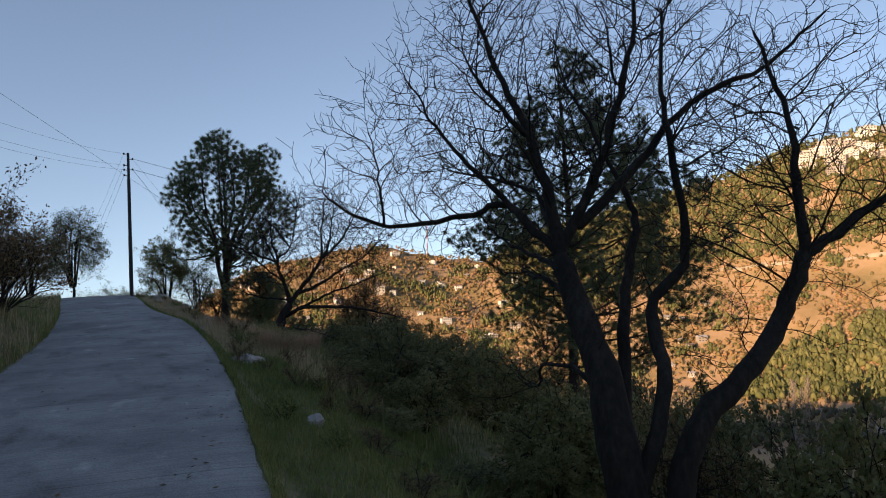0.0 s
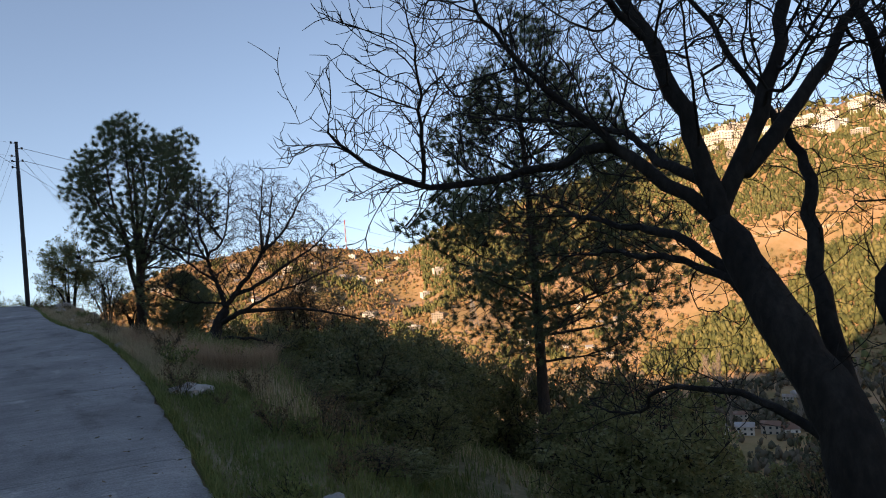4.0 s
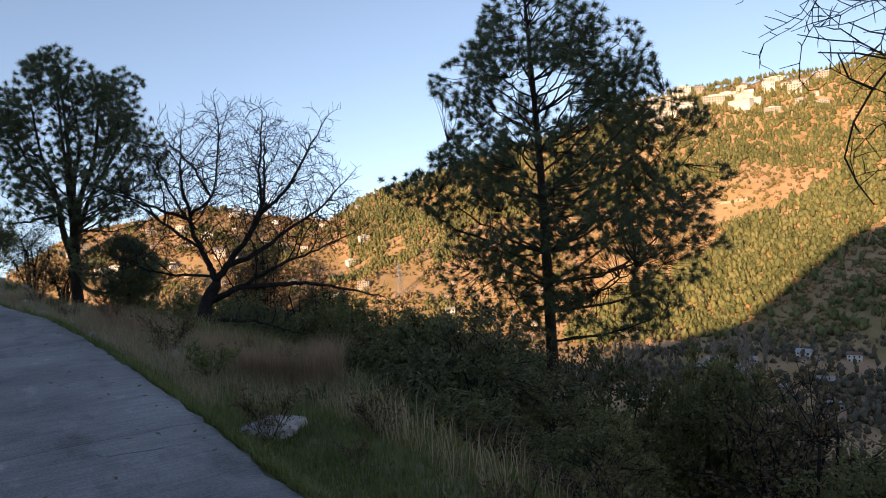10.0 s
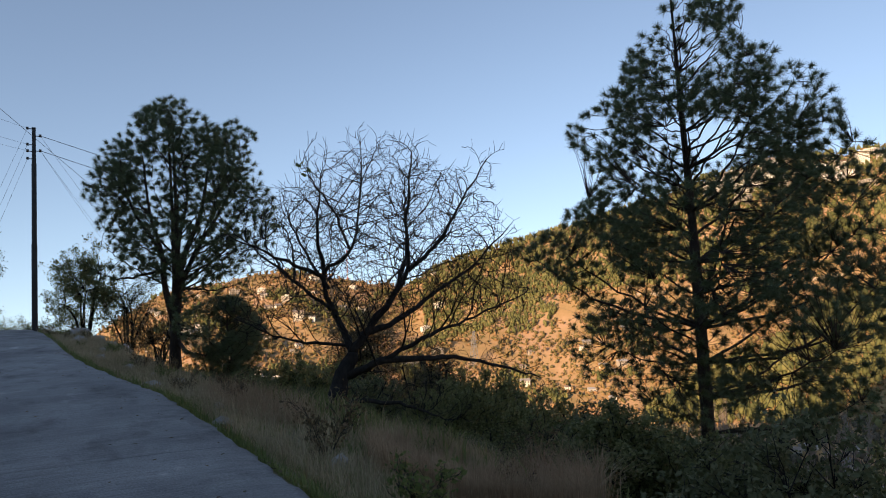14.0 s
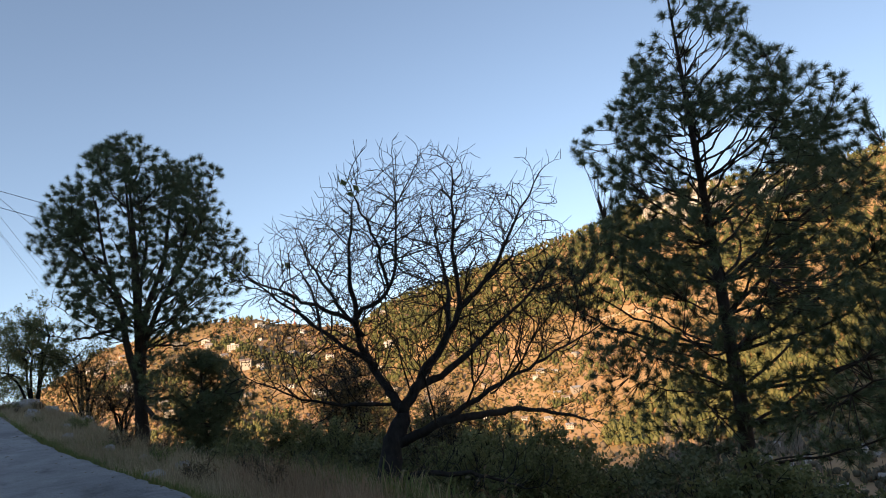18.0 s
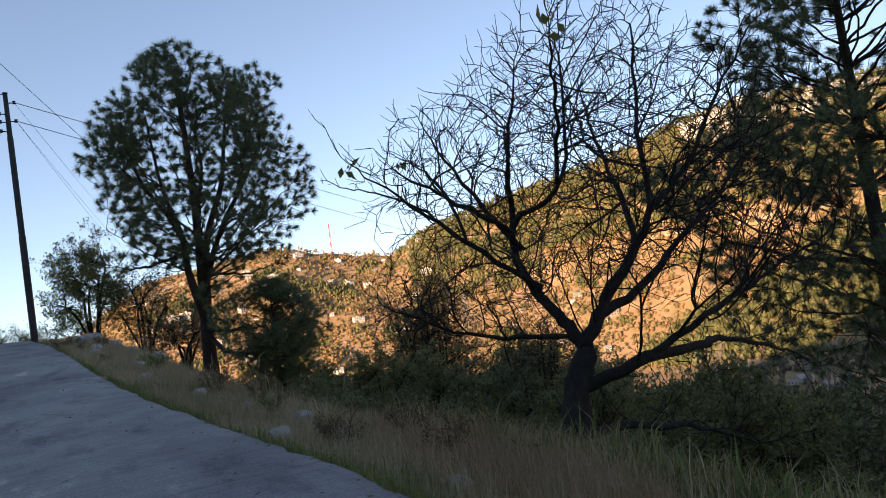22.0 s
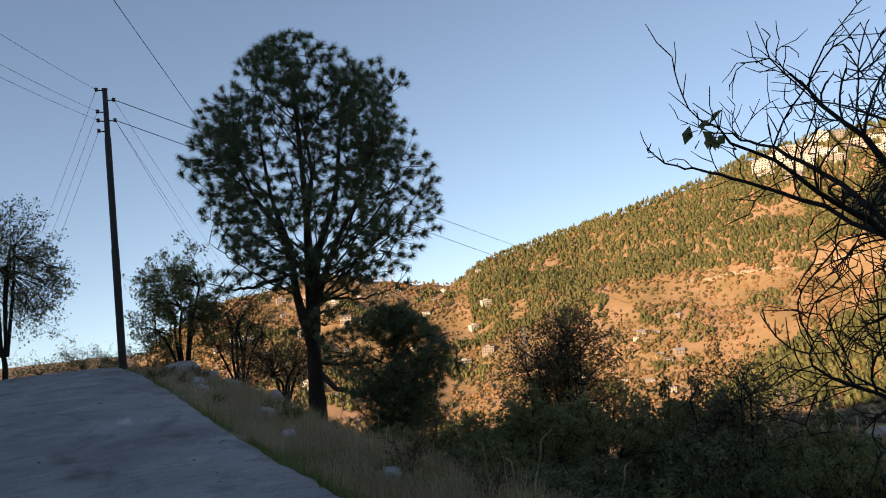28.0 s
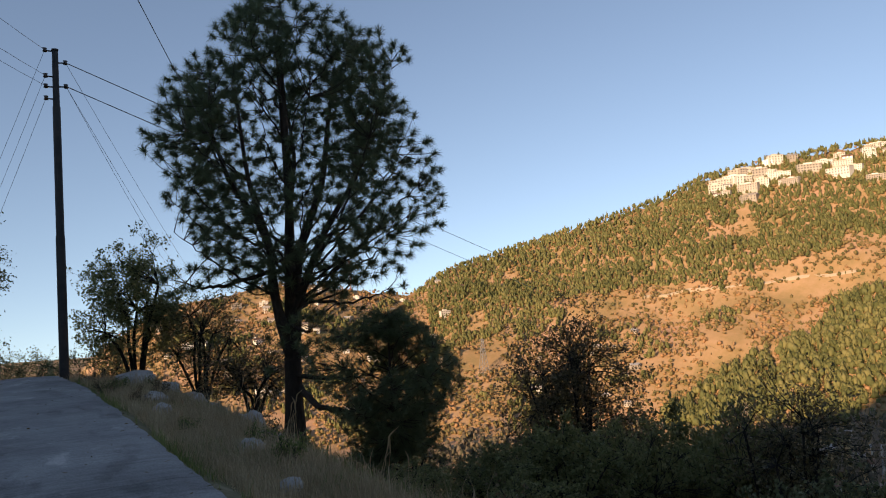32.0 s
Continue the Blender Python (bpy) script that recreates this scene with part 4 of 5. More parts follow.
SLOPE = "dense dark green bush on the shaded slope"
KINDS = [
    canopy("shrub", SLOPE, "shrub", on_land(7.8, 9.6, 0.2), (1.0, 1.0, 2.2), 42, LEAF_DARK, 120, 110, 0.062, 0.085, stems=9, wood=0.012),
    canopy("shrub", SLOPE, "shrub", on_land(8.2, 20.5, 0.2), (1.0, 1.0, 2.2), 43, LEAF_DARK, 150, 90, 0.05, 0.08, stems=10, wood=0.012),
    canopy("shrub", "leafy grey-green bush on the shaded slope", "shrub", on_land(5.8, 5.6, 0.2), (1.0, 1.0, 2.2), 46, LEAF_GREY, 90, 90, 0.06, 0.09, stems=8, wood=0.012),
    canopy("shrub", "half-bare twiggy bush with dark stems", "shrub", on_land(9.4, 10.6, 0.2), (1.0, 1.0, 2.2), 47, LEAF_BROWN, 130, 26, 0.05, 0.1, stems=14, wood=0.014, hollow=0.3),
]
rng = random.Random(9)


def thicket(rows, kinds, shift=0):
    """Bushes at (x, y, half-width, height of the top)."""
    for k, (x, y, w, top) in enumerate(rows):
        x0, y0, z0 = on_land(x, y, 0.2)
        c = copy_thing(KINDS[kinds[(k + shift) % len(kinds)]], Matrix.Translation((x0, y0, z0)) @ Matrix.Rotation(rng.uniform(0, 6.28), 4, "Z"))
        c.scale = (w * 1.1, w * 1.1, max(0.5, top - z0) / 2.2)


# beside the first tree and below the verge
thicket([(4.7, 4.4, 0.8, -0.2), (5.9, 5.8, 1.1, -0.1), (5.9, 3.6, 0.8, -0.45), (7.1, 0.4, 1.1, -0.45), (7.1, -2.5, 0.8, 0.1), (7.9, -4.4, 1.0, 0.0), (8.8, -1.8, 1.1, -0.4), (8.9, 1.6, 1.2, -0.7), (6.3, -0.8, 0.6, -1.0), (11.0, 4.2, 1.5, -0.8), (4.6, 1.6, 0.6, -0.8), (4.9, -0.6, 0.5, -1.1)], (0, 2, 1, 0, 3))
thicket([(3.5, -1.4, 0.4, -0.45), (3.8, 0.5, 0.45, -0.35), (4.2, 2.3, 0.5, -0.3), (3.4, -3.2, 0.4, -0.6), (4.4, 3.5, 0.45, -0.2), (4.9, 7.2, 0.5, -0.5), (5.2, 8.8, 0.5, -0.5)], (3,))
# about the second tree
thicket([(6.4, 11.3, 0.8, -0.5), (7.6, 9.8, 1.2, -0.2), (8.3, 8.3, 1.1, -0.25), (7.4, 13.3, 0.9, -0.15), (7.7, 11.5, 0.9, -0.6), (10.4, 13.2, 1.5, -0.7), (9.4, 10.6, 1.0, -0.8), (8.9, 15.2, 1.1, -0.3), (12.8, 15.5, 1.6, -1.4), (12.4, 6.4, 1.3, -1.3), (6.1, 8.6, 0.8, -0.8), (5.3, 10.2, 0.5, -0.7), (10.2, 16.8, 1.2, -0.9), (5.6, 14.9, 0.5, -0.35)], (1, 0, 1, 0, 3, 2))
# towards the crest
thicket([(6.0, 24.6, 0.8, -0.55), (7.7, 24.8, 1.1, -0.35), (9.7, 25.4, 1.3, -0.4), (8.2, 20.5, 1.1, -0.6), (9.9, 19.4, 1.2, -0.7), (11.5, 21.0, 1.4, -1.0), (12.2, 25.0, 1.5, -0.9), (19.6, 32.4, 3.0, -2.2), (22.8, 33.5, 2.6, -3.6), (19.4, 29.6, 2.3, -3.0), (17.0, 26.4, 2.0, -3.4)], (0, 0, 1, 2, 1))
thicket([(14.8, 26.6, 1.8, -2.2), (16.8, 31.0, 2.0, -2.0), (7.6, 27.6, 0.8, -1.3), (9.5, 28.8, 1.2, -1.5), (11.3, 30.0, 1.4, -1.6), (8.5, 33.0, 1.0, -1.4), (14.5, 22.5, 1.6, -2.4), (14.8, 19.0, 1.6, -2.8), (6.6, 21.4, 0.7, -0.9), (5.4, 18.6, 0.5, -0.6), (6.9, 31.6, 0.9, -1.5)], (1, 0, 2))
# about the tall pine's foot
thicket([(15.4, 20.6, 2.1, -2.3), (17.6, 20.8, 2.0, -2.7), (21.0, 17.6, 2.1, -3.3), (23.0, 15.0, 2.3, -4.0), (13.6, 20.4, 1.6, -2.0), (19.6, 20.2, 2.0, -3.2)], (0, 1, 2))
# along the brow
thicket([(4.7, 17.2, 0.6, -0.3), (4.0, 19.6, 0.6, -0.35), (3.9, 21.4, 0.55, -0.35), (4.1, 23.4, 0.6, -0.3), (5.2, 22.4, 0.8, -0.5), (5.0, 20.2, 0.8, -0.5), (5.6, 16.6, 0.6, -0.45)], (0, 1, 2))
# lower down
for k, (x, y) in enumerate([(16.5, 14), (16.5, 6.0), (18.5, 23), (21.5, 14), (22, 20), (24, 9), (19.5, 8), (14.5, 2), (18, 3), (12, -1.5), (22, 1), (27, 5), (28, 12), (30, 20), (25, 15), (23.5, 27), (20.5, 25), (34, 12), (33, 27), (26, 31), (16, -3)]):
    thicket([(x, y, rng.uniform(1.6, 2.2), float(land(x, y)) + rng.uniform(2.2, 3.2))], (0, 1, 2), k)
canopy("shrub", "tall upright brown-leaved shrub with many thin stems", "shrub", on_land(12.2, 30.3), (1.9, 1.9, 2.2 - float(land(12.2, 30.3))), 41, LEAF_OLIVE, 330, 70, 0.085, 0.2, stems=20, wood=0.03, floor=-0.4, hollow=0.35)
canopy("shrub", "half-bare brown bush behind the leafless tree", "shrub", on_land(11.6, 23.2), (1.5, 1.5, 0.75 - float(land(11.6, 23.2))), 48, LEAF_OLIVE, 240, 45, 0.07, 0.2, stems=18, wood=0.025, floor=-0.4, hollow=0.35)
dry = shrub("shrub", "half-bare brown bush on the bank", on_land(-3.0, 8.0), (1.6, 1.6, 2.6), 44, LEAF_BROWN, 7000, 0.07, 14, 0.1)
for x, y, size in [(-2.6, 4.6, 0.8), (-2.75, 11.0, 1.0), (-2.95, 13.2, 1.1), (-3.3, 14.9, 1.1), (-3.4, 9.0, 1.2), (-3.6, 6.4, 1.1), (-3.2, 2.0, 0.9)]:
    c = copy_thing(dry, Matrix.Translation(on_land(x, y, 0.1)) @ Matrix.Rotation(rng.uniform(0, 6.28), 4, "Z"))
    c.scale = (size, size, size * rng.uniform(0.85, 1.1))

canopy("small_tree", "small dark-leaved tree beside the power pole", "tree", on_land(1.9, 37.0, 0.1), (1.5, 1.5, 5.0), 51, LEAF_DARK, 120, 130, 0.085, 0.19, 1.0, stems=6, wood=0.035)
canopy("small_tree", "thin small tree with sparse greyish leaves", "tree", on_land(3.6, 36.6, 0.1), (1.7, 1.7, 5.2), 52, LEAF_GREY, 130, 40, 0.075, 0.2, 1.3, stems=7, wood=0.03, hollow=0.3)
canopy("small_tree", "low leaning small tree with sparse leaves", "tree", on_land(4.7, 35.0, 0.1), (2.0, 1.6, 3.2), 53, LEAF_OLIVE, 110, 45, 0.075, 0.18, 0.9, stems=7, wood=0.03, hollow=0.3)
canopy("small_tree", "small tree with pale green leaves past the crest", "tree", on_land(-3.1, 36.0, 0.1), (1.9, 1.9, 5.4), 54, LEAF_GREY, 170, 100, 0.075, 0.2, 1.0, stems=8, wood=0.035)
canopy("small_tree", "low leafy tree past the crest of the lane", "tree", on_land(-5.6, 38.5, 0.1), (2.0, 2.0, 4.4), 55, LEAF_GREY, 150, 110, 0.075, 0.2, 0.8, stems=8, wood=0.035)
canopy("small_tree", "low scrubby tree beside the crest", "tree", on_land(0.9, 40.5, 0.1), (1.8, 1.8, 2.4), 56, LEAF_GREY, 90, 40, 0.075, 0.2, 0.4, stems=7, wood=0.025)
canopy("small_tree", "low scrubby tree beside the crest", "tree", on_land(-1.6, 43.0, 0.1), (2.4, 2.0, 2.6), 57, LEAF_DARK, 110, 60, 0.075, 0.2, 0.4, stems=7, wood=0.025)

# ---- pole ----
pole = new("utility_pole")
pole.location = (0.0, 34.0, 0.58)
tagged(pole, "tall slim dark steel power pole at the lane's edge", "utility pole")
t = Tubes()
t.add([(0, 0, -0.3), (0, 0, 3.4), (0, 0, 3.42), (0, 0, 6.6), (0, 0, 6.62), (0, 0, 8.03)], [0.11, 0.105, 0.095, 0.09, 0.078, 0.07], 12)
t.object("shaft", STEEL, pole)



def ring(material, parent, name, centre, radius, height, sides=10):
    t = Tubes()
    c = Vector(centre)
    t.add([c + Vector((0, 0, -height / 2)), c + Vector((0, 0, -height / 2 + 0.01)), c, c + Vector((0, 0, height / 2 - 0.01)), c + Vector((0, 0, height / 2))], [radius * 0.5, radius, radius * 0.7, radius, radius * 0.45], sides)
    return t.object(name, material, parent)


PINS = []
for side, h in ((-1, 8.0), (1, 7.72), (-1, 7.36), (1, 7.12), (-1, 7.1), (-1, 6.8)):
    arm = Tubes()
    arm.add([(0, 0, h), (side * 0.12, 0, h), (side * 0.24, 0, h + 0.01)], [0.018, 0.018, 0.016], 6)
    b = arm.object("bracket", STEEL, pole)
    ring(CERAMIC, b, "insulator", (side * 0.22, 0, h + 0.02), 0.055, 0.11)
    PINS.append(Vector((side * 0.22, 34.0, h + 0.60)))
cap = ring(STEEL, pole, "cap", (0, 0, 8.04), 0.085, 0.05)


def wire(a, b, sag, thick=0.005):
    a, b = Vector(a), Vector(b)
    n = 28
    t = Tubes()
    t.add([a.lerp(b, k / n) - Vector((0, 0, 4 * sag * (k / n) * (1 - k / n))) for k in range(n + 1)], [thick] * (n + 1), 4)
    ob = t.object("wire", WIRE, None)
    return tagged(ob, "thin sagging overhead power wire from the pole", "wire", group="power wires")


for pin, end, sag in ((0, (-14, -8, 10.2), 1.6), (2, (-14.2, -8, 9.5), 1.6), (4, (-14.4, -8, 9.2), 1.6),
                      (1, (187, 175, -20.4), 0.3), (3, (186, 176, -25.0), 0.3),
                      (1, (12.6, 64, -3.0), 0.5), (3, (12.2, 64, -3.5), 0.5), (3, (11.6, 64, -3.9), 0.5),
                      (0, (-8.6, 62, -4.0), 0.4), (2, (-8.2, 62, -4.5), 0.4), (5, (-7.8, 62, -5.0), 0.4)):
    wire(PINS[pin], end, sag, 0.012 if end[0] > 100 else 0.005)
wire((-11.5, -8, 10.85), (17.6, 66.0, -1.75), 0.05)

# ---- rocks ----


def rock(label, place, size, seed, turn=0.0):
    rnd = random.Random(seed)
    bm = bmesh.new()
    bmesh.ops.create_icosphere(bm, subdivisions=3, radius=1.0)
    for v in bm.verts:
        n = v.co.normalized()
        k = 1 + 0.30 * noise.noise(n * 1.4 + Vector((seed, 0, 0))) + 0.16 * noise.noise(n * 3.4 + Vector((0, seed, 0))) + 0.06 * noise.noise(n * 9)
        for cut in range(5):
            q = Vector((math.sin(seed + cut * 2.1), math.cos(seed * 1.7 + cut * 1.3), math.sin(cut * 1.9 + seed * 0.6))).normalized()
            k = min(k, 0.86 / max(0.2, n.dot(q))) if n.dot(q) > 0.3 else k
        v.co = Vector((n.x * size[0], n.y * size[1], n.z * size[2])) * k
    me = bpy.data.meshes.new("rock")
    bm.to_mesh(me)
    bm.free()
    me.materials.append(ROCK)
    ob = new("rock", me)
    ob.matrix_world = Matrix.Translation(place) @ Matrix.Rotation(turn, 4, "Z")
    return tagged(ob, label, "rock")


for k, (x, y, a, b, c, lift) in enumerate([(1.5, 33.2, 0.48, 0.36, 0.26, 0.1), (2.1, 32.6, 0.36, 0.3, 0.24, 0.08), (2.5, 31.9, 0.42, 0.36, 0.28, 0.1), (2.75, 31.0, 0.36, 0.3, 0.22, 0.06), (2.0, 31.7, 0.22, 0.2, 0.16, 0.02), (3.2, 30.2, 0.3, 0.24, 0.22, 0.04), (2.55, 26.3, 0.24, 0.2, 0.24, 0.06), (2.2, 29.4, 0.16, 0.14, 0.12, 0.02)]):
    rock("broken pale boulder among dry grass" if k % 2 else "pale weathered boulder on the grassy verge", on_land(x, y, -lift - 0.06), (a, b, c), 3 + k, 0.7 * k)
rock("small pale stone in the grass", on_land(1.76, 23.2, -0.03), (0.17, 0.14, 0.11), 8)
rock("small pale stone in the grass", on_land(2.35, 24.6, -0.02), (0.2, 0.16, 0.12), 9)
rock("flat pale stone at the lane's edge", on_land(2.68, 4.0, -0.05), (0.26, 0.18, 0.12), 10)
rock("flat pale stone at the lane's edge", on_land(2.92, 4.2, -0.03), (0.16, 0.13, 0.09), 11)
for k, (x, y, r) in enumerate([(1.98, 14.5, 0.09), (2.15, 14.9, 0.06), (2.6, 12.1, 0.06), (2.35, 10.6, 0.07), (2.3, 17.0, 0.07), (2.0, 18.4, 0.08), (2.6, 15.6, 0.07), (1.6, 21.0, 0.08), (1.2, 26.5, 0.12), (2.6, 27.5, 0.15), (3.0, 8.4, 0.07), (2.9, -1.2, 0.08), (1.4, 28.8, 0.13)]):
    rock("small pale stone in the verge grass", on_land(x, y, -0.6 * r), (r * 1.6, r * 1.2, r * 1.1), 20 + k, k)

# ---- grass ----


def grass(name, label, spots, material, seed, low, high, width, bend):
    """Blades of grass, each a bent strip of two pieces."""
    r = np.random.RandomState(seed)
    x, y = spots[:, 0], spots[:, 1]
    n = len(x)
    z = land(x, y) - 0.02
    h = r.uniform(low, high, n) * (0.6 + 0.8 * r.rand(n) ** 2)
    a = r.uniform(0, 2 * math.pi, n)
    lean = bend * r.uniform(0.2, 1.0, n)
    dx, dy = np.cos(a), np.sin(a)
    w = width * r.uniform(0.6, 1.3, n)
    p0 = np.stack([x - dy * w, y + dx * w, z], -1)
    p1 = np.stack([x + dy * w, y - dx * w, z], -1)
    mx, my, mz = x + dx * lean * h * 0.3, y + dy * lean * h * 0.3, z + h * 0.6
    p2 = np.stack([mx + dy * w * 0.7, my - dx * w * 0.7, mz], -1)
    p3 = np.stack([mx - dy * w * 0.7, my + dx * w * 0.7, mz], -1)
    p4 = np.stack([x + dx * lean * h, y + dy * lean * h, z + h * (1 - 0.25 * lean)], -1)
    v = np.stack([p0, p1, p2, p3, p4], 1).reshape(-1, 3)
    q = np.arange(n)[:, None] * 5
    tri = np.concatenate([q + [0, 1, 2], q + [0, 2, 3], q + [3, 2, 4]])
    return tagged(tri_ob(name, v, tri, material), label, "grass", kind="stuff")


def verge_spots(seed, n, y0, y1, s0, s1, clump, cut, left=False):
    r = np.random.RandomState(seed)
    y = r.uniform(y0, y1, n)
    s = s0 + (s1 - s0) * r.rand(n) ** 1.4
    x = edge_l(y) - s if left else edge_r(y) + s
    keep = (wave(x, y, clump, seed) + 0.6 * wave(x, y, clump * 0.37, seed + 1) + r.normal(0, 0.25, n)) > cut
    return np.stack([x[keep], y[keep]], -1)


grass("grass", "short green grass on the shaded verge", verge_spots(1, 140000, -14, 20, 0.02, 5, 1.3, -0.5), GRASS_GREEN, 1, 0.04, 0.17, 0.0045, 1.0)
grass("grass", "lush green grass beside the lane", verge_spots(11, 90000, -14, 7, 0.02, 4.5, 0.7, -0.9), GRASS_GREEN, 11, 0.04, 0.16, 0.006, 1.1)
grass("dry_grass", "tufts of dry straw-coloured grass along the lane", verge_spots(2, 150000, 5, 36, 0.3, 4.5, 1.1, -0.2), GRASS_DRY, 2, 0.06, 0.32, 0.003, 0.9)
grass("dry_grass", "matted dry tan grass beside the crest", verge_spots(10, 90000, 13, 36, 0.2, 3.4, 0.8, -0.35), GRASS_DRY, 10, 0.05, 0.24, 0.003, 1.0)
grass("grass", "thin green grass among dry tufts", verge_spots(12, 26000, 18, 36, 0.02, 5, 1.3, 0.0), GRASS_GREEN, 12, 0.05, 0.22, 0.0045, 1.0)
grass("dry_grass", "tall dry brown grass on the slope", verge_spots(3, 60000, 2, 40, 1.3, 8, 1.7, 0.2), GRASS_DRY, 3, 0.16, 0.5, 0.004, 0.8)
grass("grass", "rough green undergrowth on the slope", verge_spots(4, 66000, -14, 40, 2.0, 14, 2.2, -0.3), GRASS_GREEN, 4, 0.14, 0.42, 0.012, 0.8)
grass("grass", "rough grass on the earth bank", verge_spots(5, 32000, -14, 36, 0.02, 4, 1.2, -0.3, True), GRASS_GREEN, 5, 0.08, 0.4, 0.006, 0.7)
grass("dry_grass", "dry grass on the earth bank", verge_spots(6, 22000, -14, 38, 0.05, 4, 1.0, 0.0, True), GRASS_DRY, 6, 0.15, 0.55, 0.005, 0.6)

r = np.random.RandomState(8)
a, d = r.uniform(0, 2 * math.pi, 9000), np.sqrt(r.rand(9000))
russet = grass("dry_grass", "clump of feathery russet-brown grass on the verge", np.stack([4.0 + np.cos(a) * d * 0.75, 7.6 + np.sin(a) * d * 1.7], -1), GRASS_RUSSET, 8, 0.25, 0.62, 0.0025, 0.8)
a, d = r.uniform(0, 2 * math.pi, 5000), np.sqrt(r.rand(5000))
grass("dry_grass", "thin russet-brown grass near the lane", np.stack([3.2 + np.cos(a) * d * 0.7, 12.6 + np.sin(a) * d * 2.0], -1), GRASS_RUSSET, 9, 0.15, 0.45, 0.0025, 0.8)


def plume(place, height, seed):
    rnd = random.Random(seed)
    thing = new("plume_grass")
    thing.location = place
    tagged(thing, "tall grass stalk with a pale feathery plume", "grass", group="plume grass on the verge")
    a = rnd.uniform(0, 6.28)
    lean = rnd.uniform(0.1, 0.35)
    top = Vector((math.cos(a) * lean * height, math.sin(a) * lean * height, height))
    st = Tubes()
    st.add(spline([(0, 0, -0.05), top * 0.5 - Vector((0.02, 0, 0)), top * 0.85], 4), [0.004 - 0.0002 * k for k in range(9)], 4)
    st.object("stalk", GRASS_DRY, thing)
    pl = Tubes()
    tip = top + Vector((math.cos(a), math.sin(a), 0.6)) * 0.07
    pl.add(spline([top * 0.78, top * 0.9, top * 0.98, tip], 3), [0.003, 0.005, 0.007, 0.008, 0.008, 0.008, 0.007, 0.006, 0.004, 0.002], 5)
    pl.object("plume", GRASS_DRY, thing)


rng = random.Random(77)
for k in range(30):
    y = rng.uniform(16, 28)
    x = float(edge_r(y)) + rng.uniform(0.7, 2.6)
    plume(on_land(x, y, 0.0), rng.uniform(0.4, 0.75), 100 + k)

r = np.random.RandomState(70)
n = 420
y = r.uniform(-8, 33, n)
u = r.rand(n) ** 0.6
x = edge_l(y) + (edge_r(y) - edge_l(y)) * np.where(r.rand(n) < 0.65, 1 - 0.25 * r.rand(n) ** 2, u)
litter = leaf_mesh("leaf_litter", [((a, b, c), None) for a, b, c in zip(x, y, road_z(y) + 0.022)], LEAF_BROWN, None, 0.06, random.Random(3))
for v in litter.data.vertices:
    v.co.z = float(road_z(v.co.y)) + 0.018 + 0.3 * abs(v.co.z - float(road_z(v.co.y)) - 0.022)
tagged(litter, "scattered dry leaves and twigs on the concrete", "leaf litter", kind="stuff")


def weed(label, foot, size, seed, material, leaves):
    rnd = random.Random(seed)
    thing = new("weed")
    thing.location = foot
    tagged(thing, label, "plant", group="weeds on the verge")
    tips = []
    for k in range(7):
        t = Tubes()
        a = rnd.uniform(0, 6.28)
        way = Vector((math.cos(a) * 0.7, math.sin(a) * 0.7, 0.9))
        twiggy(t, rnd, (0, 0, -0.02), way, size * rnd.uniform(0.7, 1.1), 0.006, 1, 0.1, 0.25, (0, 5, 4), 0.5, tips)
        t.object("stem", BARK_BARE, thing)
    leaf_mesh("foliage", tips, material, thing, 0.05, rnd, max(1, leaves // len(tips)), 0.04)
    return thing


weeds = [weed("low green weed in the verge grass", on_land(2.9, 6.4, 0), 0.45, 301, GRASS_GREEN, 500), weed("wiry half-dry weed in the verge grass", on_land(3.1, 9.0, 0), 0.6, 302, LEAF_BROWN, 260)]
rng = random.Random(17)
for k in range(70):
    y = rng.uniform(-7, 33)
    x = float(edge_r(y)) + 0.25 + 4.5 * rng.random() ** 1.3
    c = copy_thing(weeds[k % 2], Matrix.Translation(on_land(x, y, 0.01)) @ Matrix.Rotation(rng.uniform(0, 6.28), 4, "Z"))
    q = rng.uniform(0.3, 0.75)
    c.scale = (q, q, q)

# ---- the far hillside ----
ico = bmesh.new()
bmesh.ops.create_icosphere(ico, subdivisions=1, radius=1.0)
ico.verts.ensure_lookup_table()
ICO_V = np.array([v.co[:] for v in ico.verts])
ICO_F = np.array([[v.index for v in f.verts] for f in ico.faces])
ico.free()


